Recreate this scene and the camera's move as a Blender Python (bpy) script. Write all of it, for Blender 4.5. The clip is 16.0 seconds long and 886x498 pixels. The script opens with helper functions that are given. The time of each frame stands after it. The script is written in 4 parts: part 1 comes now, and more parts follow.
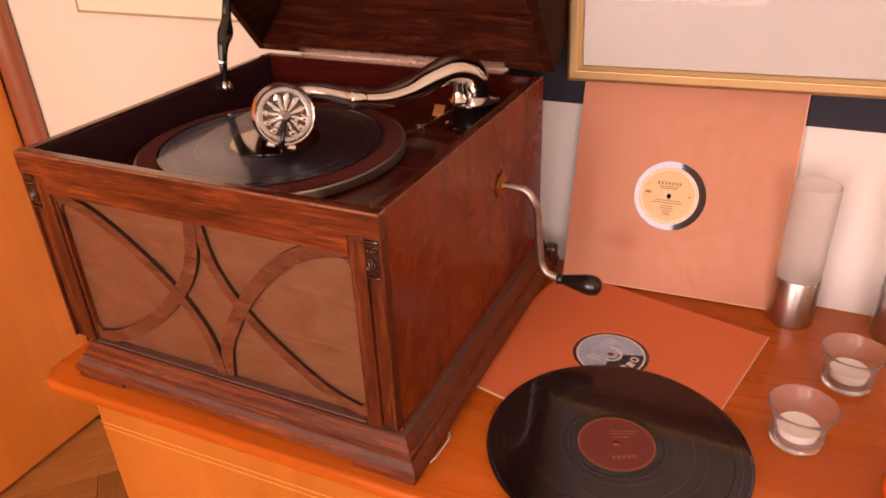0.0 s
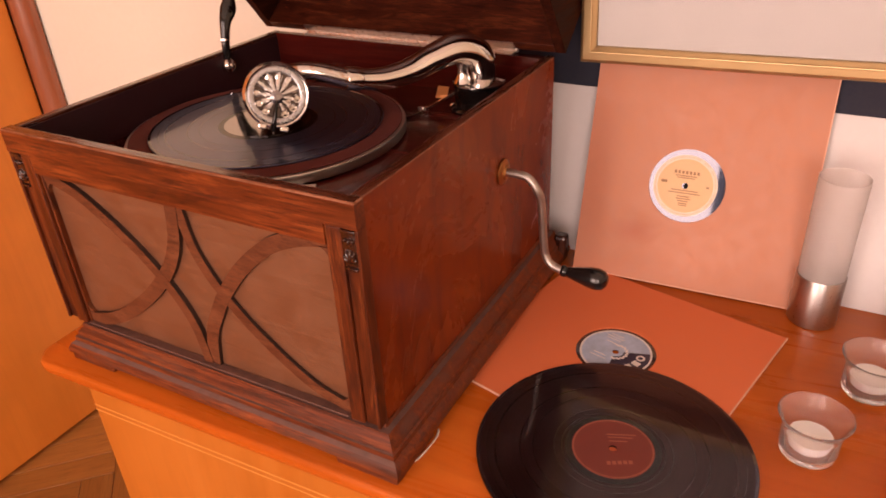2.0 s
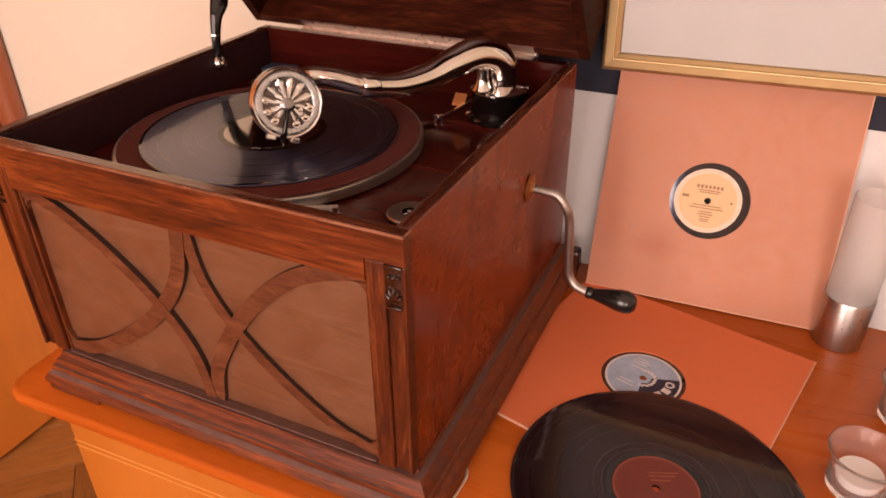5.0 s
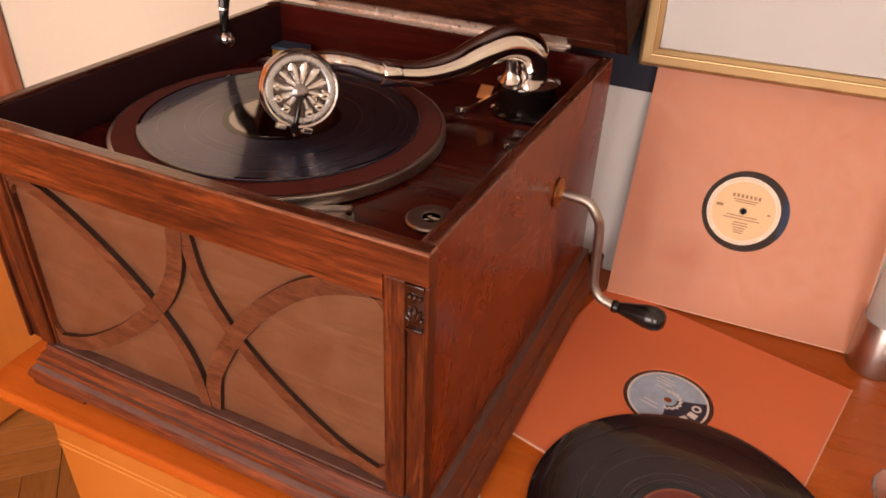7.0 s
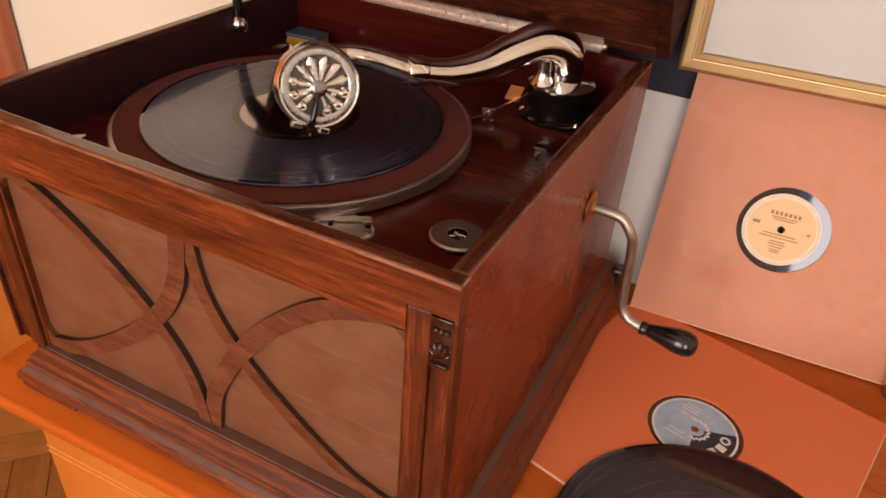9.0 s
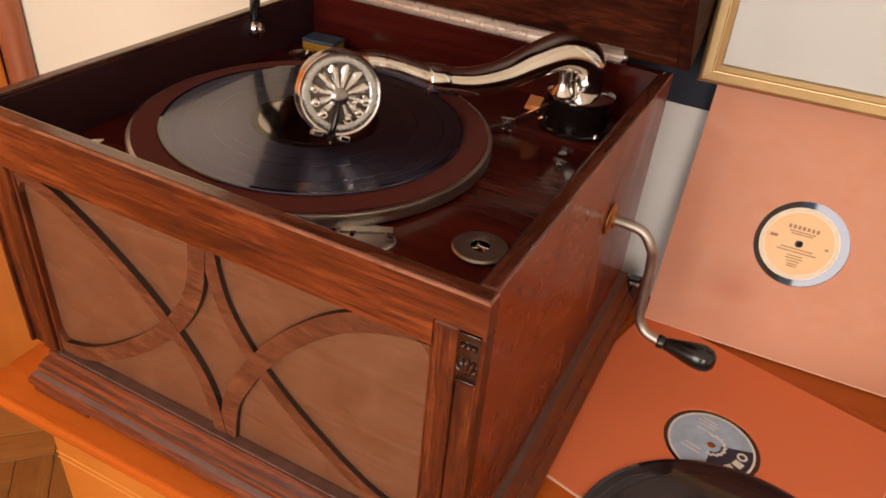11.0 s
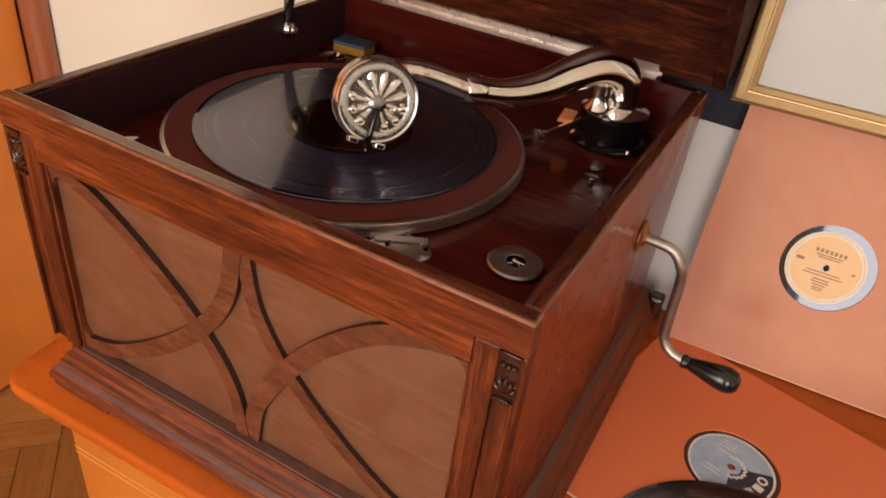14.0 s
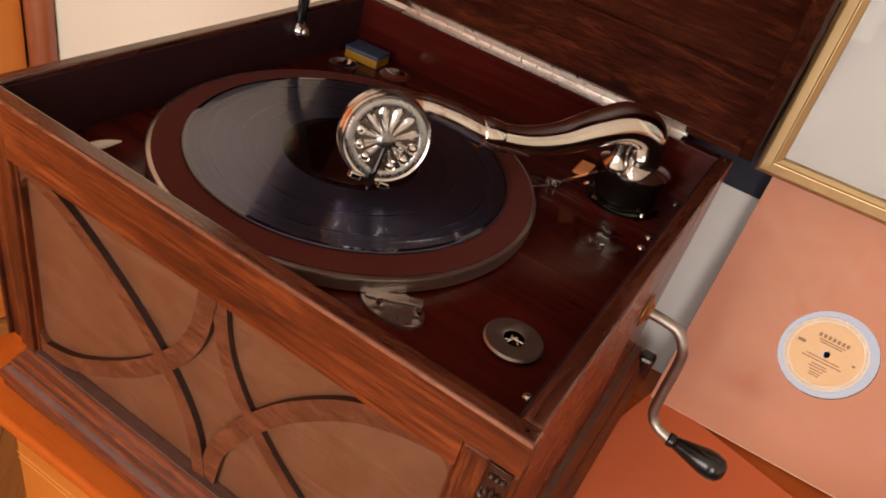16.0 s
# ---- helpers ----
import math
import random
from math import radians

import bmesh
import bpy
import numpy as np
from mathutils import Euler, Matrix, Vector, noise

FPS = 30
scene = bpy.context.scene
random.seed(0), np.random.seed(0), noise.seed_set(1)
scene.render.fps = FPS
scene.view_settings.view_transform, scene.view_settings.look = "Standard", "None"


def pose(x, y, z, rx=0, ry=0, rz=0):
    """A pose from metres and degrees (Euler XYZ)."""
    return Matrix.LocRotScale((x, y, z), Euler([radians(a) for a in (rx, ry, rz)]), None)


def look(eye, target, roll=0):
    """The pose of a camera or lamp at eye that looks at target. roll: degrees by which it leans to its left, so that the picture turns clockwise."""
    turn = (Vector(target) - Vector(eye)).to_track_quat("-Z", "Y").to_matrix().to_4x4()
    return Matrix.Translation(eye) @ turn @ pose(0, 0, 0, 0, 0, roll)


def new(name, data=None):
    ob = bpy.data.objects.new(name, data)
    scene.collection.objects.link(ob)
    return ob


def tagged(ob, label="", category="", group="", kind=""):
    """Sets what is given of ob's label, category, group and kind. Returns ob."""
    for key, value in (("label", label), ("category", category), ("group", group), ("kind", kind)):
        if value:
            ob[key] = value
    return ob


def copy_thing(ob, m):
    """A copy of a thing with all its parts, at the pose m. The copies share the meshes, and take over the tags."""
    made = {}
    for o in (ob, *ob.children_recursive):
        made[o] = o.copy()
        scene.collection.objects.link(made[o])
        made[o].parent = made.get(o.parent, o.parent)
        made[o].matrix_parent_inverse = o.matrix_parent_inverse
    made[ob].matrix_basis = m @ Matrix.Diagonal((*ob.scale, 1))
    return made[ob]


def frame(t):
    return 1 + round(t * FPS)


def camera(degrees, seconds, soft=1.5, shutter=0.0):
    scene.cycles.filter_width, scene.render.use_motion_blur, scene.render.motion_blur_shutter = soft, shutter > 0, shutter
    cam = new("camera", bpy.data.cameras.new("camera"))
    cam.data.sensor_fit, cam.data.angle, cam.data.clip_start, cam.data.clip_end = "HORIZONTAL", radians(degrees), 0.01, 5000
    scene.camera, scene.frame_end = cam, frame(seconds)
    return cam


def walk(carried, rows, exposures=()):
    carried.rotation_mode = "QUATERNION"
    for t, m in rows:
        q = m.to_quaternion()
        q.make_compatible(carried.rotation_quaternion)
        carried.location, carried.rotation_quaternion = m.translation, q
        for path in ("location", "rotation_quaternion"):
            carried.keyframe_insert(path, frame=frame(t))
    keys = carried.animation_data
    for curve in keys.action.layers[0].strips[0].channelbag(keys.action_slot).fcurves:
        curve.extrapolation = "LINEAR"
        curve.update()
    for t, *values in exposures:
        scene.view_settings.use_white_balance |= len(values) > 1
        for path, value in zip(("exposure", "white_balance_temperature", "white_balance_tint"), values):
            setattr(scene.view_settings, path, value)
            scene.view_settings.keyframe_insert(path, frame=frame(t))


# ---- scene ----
cam = camera(62.5, 16.0, soft=1.75, shutter=0.5)
PATH = [
    (0, (0.057, 0.053, 1.25), (-0.716, 1.628, 0.291), -2.5),
    (0.5, (0.065, 0.061, 1.247), (-0.724, 1.622, 0.277), -2.6),
    (1, (0.068, 0.067, 1.247), (-0.733, 1.618, 0.271), -2.8),
    (1.5, (0.077, 0.085, 1.242), (-0.759, 1.606, 0.248), -3.1),
    (2, (0.081, 0.101, 1.239), (-0.778, 1.606, 0.24), -3.0),
    (2.5, (0.084, 0.115, 1.239), (-0.774, 1.623, 0.245), -3.3),
    (3, (0.056, 0.123, 1.239), (-0.776, 1.648, 0.247), -3.3),
    (3.5, (0.025, 0.118, 1.242), (-0.747, 1.662, 0.232), -2.4),
    (4, (0.011, 0.115, 1.244), (-0.735, 1.668, 0.228), -1.6),
    (6.5, (-0.046, 0.159, 1.238), (-0.752, 1.689, 0.161), 1.6),
    (7, (-0.054, 0.169, 1.236), (-0.756, 1.695, 0.15), 2.3),
    (7.5, (-0.064, 0.183, 1.236), (-0.764, 1.702, 0.139), 3.1),
    (8, (-0.073, 0.197, 1.234), (-0.774, 1.707, 0.125), 3.4),
    (8.5, (-0.084, 0.205, 1.233), (-0.788, 1.709, 0.118), 4.0),
    (9, (-0.091, 0.206, 1.232), (-0.782, 1.708, 0.107), 4.6),
    (11.5, (-0.114, 0.206, 1.233), (-0.809, 1.712, 0.116), 5.6),
    (12, (-0.119, 0.205, 1.234), (-0.815, 1.708, 0.112), 5.7),
    (12.5, (-0.119, 0.201, 1.234), (-0.822, 1.707, 0.121), 5.7),
    (13, (-0.12, 0.198, 1.233), (-0.81, 1.705, 0.114), 6.0),
    (13.5, (-0.123, 0.199, 1.235), (-0.81, 1.699, 0.104), 6.6),
    (14, (-0.131, 0.202, 1.236), (-0.829, 1.705, 0.117), 7.7),
    (14.5, (-0.141, 0.21, 1.244), (-0.827, 1.708, 0.11), 9.5),
    (15, (-0.16, 0.217, 1.251), (-0.797, 1.715, 0.089), 12.7),
    (15.5, (-0.168, 0.225, 1.262), (-0.816, 1.729, 0.114), 14.9),
    (16, (-0.175, 0.248, 1.256), (-0.807, 1.751, 0.097), 16.2),
]
# stops, kelvin and tint of the camera's own picture
TONE = [(0, 0.05, 7250, 39), (4, 0.05, 6950, 34), (7, 0.08, 6450, 22), (9, 0.09, 6250, 15), (12, 0.08, 6050, 8), (16, -0.04, 5950, 10)]
walk(cam, [(t, look(eye, target, roll)) for t, eye, target, roll in PATH], TONE)

# ---- world and light ----
world = bpy.data.worlds.new("sky")
scene.world = world
world.use_nodes = True
wn = world.node_tree.nodes
sky = wn.new("ShaderNodeTexSky")
sky.sky_type = "NISHITA"
sky.sun_disc = False
sky.sun_elevation = radians(35)
sky.sun_rotation = radians(200)
world.node_tree.links.new(sky.outputs[0], wn["Background"].inputs[0])
wn["Background"].inputs[1].default_value = 0.08


def window_light(name, x, y, z, rx, rz, w, h, watts, col):
    data = bpy.data.lights.new(name, "AREA")
    data.shape, data.size, data.size_y, data.energy, data.color = "RECTANGLE", w, h, watts, col
    ob = new(name, data)
    ob.matrix_basis = pose(x, y, z, rx, 0, rz)
    return ob


window_light("window_daylight", -0.555, -2.05, 1.35, 90, 0, 0.95, 1.6, 46, (1.0, 0.86, 0.70))
window_light("window_daylight", 0.96, -2.05, 1.35, 90, 0, 1.0, 1.6, 39, (1.0, 0.86, 0.70))


# ---- materials ----
def mat_base(name, rough=0.5, metal=0.0, col=(0.5, 0.5, 0.5)):
    m = bpy.data.materials.new(name)
    m.use_nodes = True
    b = m.node_tree.nodes["Principled BSDF"]
    b.inputs["Base Color"].default_value = (*col, 1)
    b.inputs["Roughness"].default_value = rough
    b.inputs["Metallic"].default_value = metal
    return m, m.node_tree, b


def coords(nt, scale=(1, 1, 1), rot=(0, 0, 0)):
    tc = nt.nodes.new("ShaderNodeTexCoord")
    mp = nt.nodes.new("ShaderNodeMapping")
    mp.inputs["Scale"].default_value = scale
    mp.inputs["Rotation"].default_value = rot
    nt.links.new(tc.outputs["Object"], mp.inputs["Vector"])
    return mp.outputs[0]


def noise_tex(nt, vec, scale, detail=4, rough=0.6, dist=0.0):
    n = nt.nodes.new("ShaderNodeTexNoise")
    n.inputs["Scale"].default_value = scale
    n.inputs["Detail"].default_value = detail
    n.inputs["Roughness"].default_value = rough
    n.inputs["Distortion"].default_value = dist
    nt.links.new(vec, n.inputs["Vector"])
    return n.outputs["Fac"]


def ramp(nt, fac, stops):
    r = nt.nodes.new("ShaderNodeValToRGB")
    els = r.color_ramp.elements
    while len(els) < len(stops):
        els.new(0.5)
    for e, (p, c) in zip(els, stops):
        e.position, e.color = p, (*c, 1) if len(c) == 3 else c
    nt.links.new(fac, r.inputs[0])
    return r.outputs[0]


def mix(nt, fac, a, b, mode="MIX"):
    n = nt.nodes.new("ShaderNodeMix")
    n.data_type, n.blend_type = "RGBA", mode
    for sock, v in ((n.inputs[0], fac), (n.inputs[6], a), (n.inputs[7], b)):
        if isinstance(v, (int, float)):
            sock.default_value = v
        elif isinstance(v, tuple):
            sock.default_value = (*v, 1)
        else:
            nt.links.new(v, sock)
    return n.outputs[2]


def grey(nt, fac, lo, hi, a=0.3, b=0.7):
    return ramp(nt, fac, [(a, (lo, lo, lo)), (b, (hi, hi, hi))])


def bump(nt, b, fac, strength=0.2, dist=0.001):
    n = nt.nodes.new("ShaderNodeBump")
    n.inputs["Strength"].default_value = strength
    n.inputs["Distance"].default_value = dist
    nt.links.new(fac, n.inputs["Height"])
    nt.links.new(n.outputs[0], b.inputs["Normal"])


def wood(name, axis, dark, mid, light, rough=0.35, coarse=60.0, worn=None, stretch=14.0, relief=0.25, coat=0.0, pore=0.45, spec=0.35, patchy=28.0):
    """Grained wood, grain along one axis; streaks, pores and broad tone changes."""
    m, nt, b = mat_base(name, rough)
    sc = [1.0, 1.0, 1.0]
    sc["xyz".index(axis)] = 1.0 / stretch
    v = coords(nt, tuple(sc))
    big = noise_tex(nt, coords(nt), 6.0, 3, 0.55)
    grain = noise_tex(nt, v, coarse, 6, 0.65, 1.2)
    pores = noise_tex(nt, v, coarse * 7, 3, 0.6)
    c1 = ramp(nt, grain, [(0.28, dark), (0.5, mid), (0.72, light)])
    c2 = mix(nt, grey(nt, pores, 0.0, min(1.0, pore * 1.1), 0.51, 0.64), c1, tuple(x * 0.35 for x in dark))
    figure = noise_tex(nt, v, coarse * 2.2, 4, 0.7, 2.0)
    c2 = mix(nt, grey(nt, figure, 0.0, min(1.0, pore * 1.05), 0.54, 0.68), c2, tuple(x * 1.5 for x in dark))
    c3 = mix(nt, grey(nt, big, 0.0, 0.6, 0.35, 0.7), c2, tuple(x * 0.8 for x in mid), "MIX")
    if worn:
        sp = [1.0, 1.0, 1.0]
        sp["xyz".index(axis)] = 0.22
        patch = noise_tex(nt, coords(nt, tuple(sp)), patchy * 1.6, 5, 0.7, 0.6)
        c3 = mix(nt, grey(nt, patch, 0.0, 0.7, 0.5, 0.64), c3, worn)
    nt.links.new(c3, b.inputs["Base Color"])
    nt.links.new(grey(nt, grain, rough - 0.08, rough + 0.14), b.inputs["Roughness"])
    b.inputs["Specular IOR Level"].default_value = spec
    b.inputs["Coat Weight"].default_value = coat
    b.inputs["Coat Roughness"].default_value = 0.12
    bump(nt, b, pores, relief, 0.0006)
    return m


def plain(name, col, rough=0.5, metal=0.0, var=0.12, scale=40.0, relief=0.05, rvar=0.08):
    m, nt, b = mat_base(name, rough, metal, col)
    n1 = noise_tex(nt, coords(nt), scale, 5, 0.65)
    n2 = noise_tex(nt, coords(nt), scale / 9, 3, 0.5)
    lo, hi = tuple(c * (1 - var) for c in col), tuple(min(1, c * (1 + var)) for c in col)
    nt.links.new(mix(nt, n2, ramp(nt, n1, [(0.3, lo), (0.7, hi)]), col), b.inputs["Base Color"])
    nt.links.new(grey(nt, n1, max(0.02, rough - rvar), rough + rvar), b.inputs["Roughness"])
    if relief:
        bump(nt, b, n1, relief, 0.0006)
    return m


OAK_D, OAK_M, OAK_L = (0.026, 0.006, 0.003), (0.145, 0.029, 0.0066), (0.38, 0.094, 0.019)
OAK_X = wood("dark oak grain x", "x", OAK_D, OAK_M, OAK_L, 0.36, 62.0, stretch=16.0, relief=0.3, pore=0.6, spec=0.25, coat=0.12, worn=(0.030, 0.008, 0.006), patchy=22.0)
OAK_Z = wood("dark oak grain z", "z", OAK_D, tuple(0.75 * c for c in OAK_M), tuple(0.75 * c for c in OAK_L), 0.38, 110.0, stretch=16.0, spec=0.25, pore=0.6, worn=(0.026, 0.007, 0.005), patchy=30.0)
OAK_SIDE = wood("polished oak side", "z", (0.092, 0.0130, 0.0033), (0.172, 0.0262, 0.0045), (0.26, 0.050, 0.0072), 0.22, 7.0, relief=0.01, coat=0.06, pore=0.10, stretch=1.3, spec=0.2, worn=(0.078, 0.0105, 0.004), patchy=12.0)
OAK_WORN = wood("worn oak edge", "x", OAK_D, OAK_M, tuple(0.8 * c for c in OAK_L), 0.45, 105.0, stretch=18.0, worn=(0.085, 0.034, 0.022), pore=0.6, spec=0.3)
OAK_FRET = wood("dusty oak fretwork", "x", (0.06, 0.017, 0.008), (0.13, 0.040, 0.016), (0.20, 0.068, 0.027), 0.5, 90.0, stretch=4.0, spec=0.25)
OAK_INNER = wood("mahogany motor board", "x", (0.026, 0.003, 0.003), (0.064, 0.0075, 0.0050), (0.108, 0.0140, 0.0075), 0.17, 30.0, relief=0.03, coat=0.03, pore=0.25, spec=0.22)
OAK_LID = wood("figured oak lid lining", "x", (0.014, 0.0028, 0.002), (0.056, 0.0108, 0.0045), (0.150, 0.036, 0.011), 0.36, 75.0, stretch=7.0, spec=0.25, pore=0.6)
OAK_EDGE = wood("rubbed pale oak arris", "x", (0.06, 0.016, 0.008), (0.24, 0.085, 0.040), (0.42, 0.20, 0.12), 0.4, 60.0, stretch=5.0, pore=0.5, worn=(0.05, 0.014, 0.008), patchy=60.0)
OAK_RIM = wood("polished oak rim", "x", OAK_D, (0.10, 0.026, 0.012), (0.20, 0.062, 0.03), 0.24, 60.0, stretch=9.0, relief=0.1, coat=0.7, pore=0.3, spec=0.5)
OAK_RIM_Y = wood("polished oak side rim", "y", OAK_D, (0.075, 0.018, 0.008), (0.15, 0.042, 0.02), 0.26, 60.0, stretch=9.0, relief=0.1, coat=0.5, pore=0.3, spec=0.5)
OAK_LIDSIDE = wood("dark oak lid edge", "y", (0.010, 0.003, 0.002), (0.034, 0.008, 0.004), (0.085, 0.022, 0.009), 0.6, 70.0, stretch=12.0, spec=0.05, pore=0.5)
FRET_EDGE = plain("dark fret edge", (0.022, 0.007, 0.004), 0.6, 0, 0.3, 60)
DUST = plain("grey dust on oak", (0.105, 0.050, 0.039), 0.7, 0, 0.6, 90, 0.1)
CARVED = wood("dark polished carving", "z", (0.010, 0.003, 0.0025), (0.03, 0.007, 0.004), (0.06, 0.016, 0.007), 0.2, 80.0, coat=0.6)
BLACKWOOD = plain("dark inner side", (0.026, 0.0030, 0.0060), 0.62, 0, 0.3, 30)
CHERRY = wood("cherry veneer top", "x", (0.40, 0.078, 0.007), (0.48, 0.106, 0.011), (0.55, 0.138, 0.017), 0.26, 14.0, relief=0.03, coat=0.04, stretch=10.0, pore=0.08, spec=0.26)
CHERRY_F = wood("cherry veneer front", "z", (0.41, 0.119, 0.014), (0.47, 0.147, 0.018), (0.53, 0.182, 0.027), 0.4, 9.0, relief=0.02, pore=0.08)
CHERRY_DOOR = wood("cherry veneer wardrobe", "z", (0.66, 0.205, 0.028), (0.72, 0.235, 0.034), (0.76, 0.265, 0.042), 0.42, 9.0, relief=0.02, pore=0.05)
PARQUET = wood("oiled oak parquet", "x", (0.27, 0.105, 0.024), (0.37, 0.155, 0.038), (0.45, 0.20, 0.052), 0.36, 40.0, pore=0.3)
PANEL_WHITE = plain("dull white board", (0.66, 0.645, 0.65), 0.7, 0, 0.03, 90, 0.05, 0.03)
WALL = plain("white wall paint", (0.785, 0.775, 0.675), 0.85, 0, 0.03, 90, 0.12, 0.03)
NAVY = plain("navy felt board", (0.012, 0.014, 0.03), 0.8, 0, 0.25, 300, 0.2)
CEIL = plain("ceiling paint", (0.8, 0.79, 0.76), 0.9, 0, 0.03, 60)

RIM = plain("dull nickel rim", (0.62, 0.57, 0.54), 0.34, 1.0, 0.1, 60, 0.02, 0.05)
NICKEL = plain("worn nickel plate", (0.66, 0.62, 0.59), 0.2, 1.0, 0.14, 60, 0.03, 0.08)
CHROME = plain("polished nickel arm", (0.70, 0.66, 0.63), 0.10, 1.0, 0.08, 35, 0.01, 0.05)
HINGE = plain("worn hinge nickel", (0.74, 0.71, 0.68), 0.34, 1.0, 0.35, 150, 0.08, 0.12)
STEEL = plain("brushed steel", (0.48, 0.455, 0.44), 0.30, 1.0, 0.03, 400, 0, 0.04)
CRANK = plain("dull steel rod", (0.42, 0.38, 0.35), 0.42, 1.0, 0.1, 120, 0.05)
BRASS = plain("aged brass", (0.36, 0.16, 0.055), 0.4, 1.0, 0.2, 90, 0.05)
BLACK = plain("black lacquer", (0.006, 0.0045, 0.0045), 0.12, 0, 0.2, 40, 0.01)
EBONY = plain("turned black wood", (0.008, 0.006, 0.006), 0.14, 0, 0.2, 40, 0.01)
FELT = plain("brown turntable felt", (0.088, 0.0122, 0.008), 0.95, 0, 0.22, 500, 0.3)


def cloth_mat():
    m = plain("tan grille cloth", (0.108, 0.036, 0.0155), 0.5, 0, 0.12, 35, 0)
    nt = m.node_tree
    nt.nodes["Principled BSDF"].inputs["IOR"].default_value = 2.2
    nt.nodes["Principled BSDF"].inputs["Specular Tint"].default_value = (1.0, 0.74, 0.52, 1)
    crease = noise_tex(nt, coords(nt, (0.14, 1, 1)), 34.0, 3, 0.5, 0.8)
    bump(nt, nt.nodes["Principled BSDF"], crease, 0.35, 0.004)
    return m


def worn_nickel():
    m = plain("worn nickel showing copper", (0.66, 0.62, 0.59), 0.2, 1.0, 0.14, 60, 0.03, 0.08)
    nt = m.node_tree
    b = nt.nodes["Principled BSDF"]
    src = b.inputs["Base Color"].links[0].from_socket
    spots = noise_tex(nt, coords(nt), 75.0, 4, 0.6)
    nt.links.new(mix(nt, grey(nt, spots, 0.0, 0.85, 0.55, 0.62), src, (0.46, 0.20, 0.09)), b.inputs["Base Color"])
    return m


CLOTH = cloth_mat()
ELBOW = worn_nickel()
GOLD = plain("gilded frame", (0.52, 0.375, 0.195), 0.46, 1.0, 0.08, 60, 0.03, 0.08)
MOUNT = plain("cream picture mount", (0.83, 0.77, 0.74), 0.5, 0, 0.02, 30, 0)
SLEEVE = plain("salmon paper sleeve", (0.470, 0.182, 0.094), 0.5, 0, 0.05, 60, 0.06)
SLEEVE2 = plain("orange paper sleeve", (0.69, 0.168, 0.060), 0.7, 0, 0.05, 60, 0.06)
def oval_mark(m, x, y, w, h, col, much):
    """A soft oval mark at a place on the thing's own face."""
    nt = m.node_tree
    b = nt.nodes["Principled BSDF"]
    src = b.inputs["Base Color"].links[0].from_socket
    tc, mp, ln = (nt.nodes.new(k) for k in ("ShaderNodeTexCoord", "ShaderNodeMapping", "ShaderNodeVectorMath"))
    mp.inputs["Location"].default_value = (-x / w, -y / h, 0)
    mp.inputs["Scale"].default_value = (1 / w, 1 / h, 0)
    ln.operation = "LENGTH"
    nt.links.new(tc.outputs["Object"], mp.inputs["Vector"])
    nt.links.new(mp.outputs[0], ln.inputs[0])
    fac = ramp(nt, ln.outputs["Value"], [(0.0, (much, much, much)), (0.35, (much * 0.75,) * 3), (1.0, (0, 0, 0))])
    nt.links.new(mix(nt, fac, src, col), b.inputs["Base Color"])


# two darker ovals: one below left of the hole, one tall at the left edge
oval_mark(SLEEVE, -0.052, -0.062, 0.034, 0.017, (0.40, 0.10, 0.045), 0.55)
oval_mark(SLEEVE, -0.108, 0.02, 0.03, 0.16, (0.42, 0.12, 0.06), 0.35)
PAPER_EDGE = plain("paper edge", (0.72, 0.40, 0.28), 0.8, 0, 0.1, 90)


# ---- mesh helpers ----
def world_of(ob):
    m = Matrix.Identity(4)
    while ob:
        m = ob.matrix_parent_inverse @ ob.matrix_basis @ m if ob.parent else ob.matrix_basis @ m
        ob = ob.parent
    return m


def thing(name, m, label, category, group="", kind=""):
    """A top-level empty at the thing's base."""
    ob = new(name)
    ob.empty_display_size = 0.02
    ob.matrix_basis = m
    return tagged(ob, label, category, group, kind)


def part(name, bm, material, parent=None, label="", local=False, smooth=False):
    """One mesh object under a thing; its numbers are the world's unless local."""
    me = bpy.data.meshes.new(name)
    bmesh.ops.recalc_face_normals(bm, faces=bm.faces)
    for f in bm.faces:
        f.smooth = smooth
    bm.to_mesh(me)
    bm.free()
    if smooth:
        me.set_sharp_from_angle(angle=radians(38))
    mats = material if isinstance(material, (list, tuple)) else [material]
    for m in mats:
        me.materials.append(m)
    ob = new(name, me)
    if parent is not None:
        ob.parent = parent
        if not local:
            ob.matrix_parent_inverse = world_of(parent).inverted()
    return tagged(ob, label)


def box(x0, x1, y0, y1, z0, z1, bev=0.0, seg=2, bm=None):
    bm = bm or bmesh.new()
    vs = [bm.verts.new((x, y, z)) for x in (x0, x1) for y in (y0, y1) for z in (z0, z1)]
    fs = [bm.faces.new([vs[i] for i in q]) for q in ((0, 1, 3, 2), (4, 6, 7, 5), (0, 4, 5, 1), (2, 3, 7, 6), (0, 2, 6, 4), (1, 5, 7, 3))]
    if bev:
        es = list({e for f in fs for e in f.edges})
        bmesh.ops.bevel(bm, geom=es, offset=bev, segments=seg, affect="EDGES", profile=0.5)
    return bm


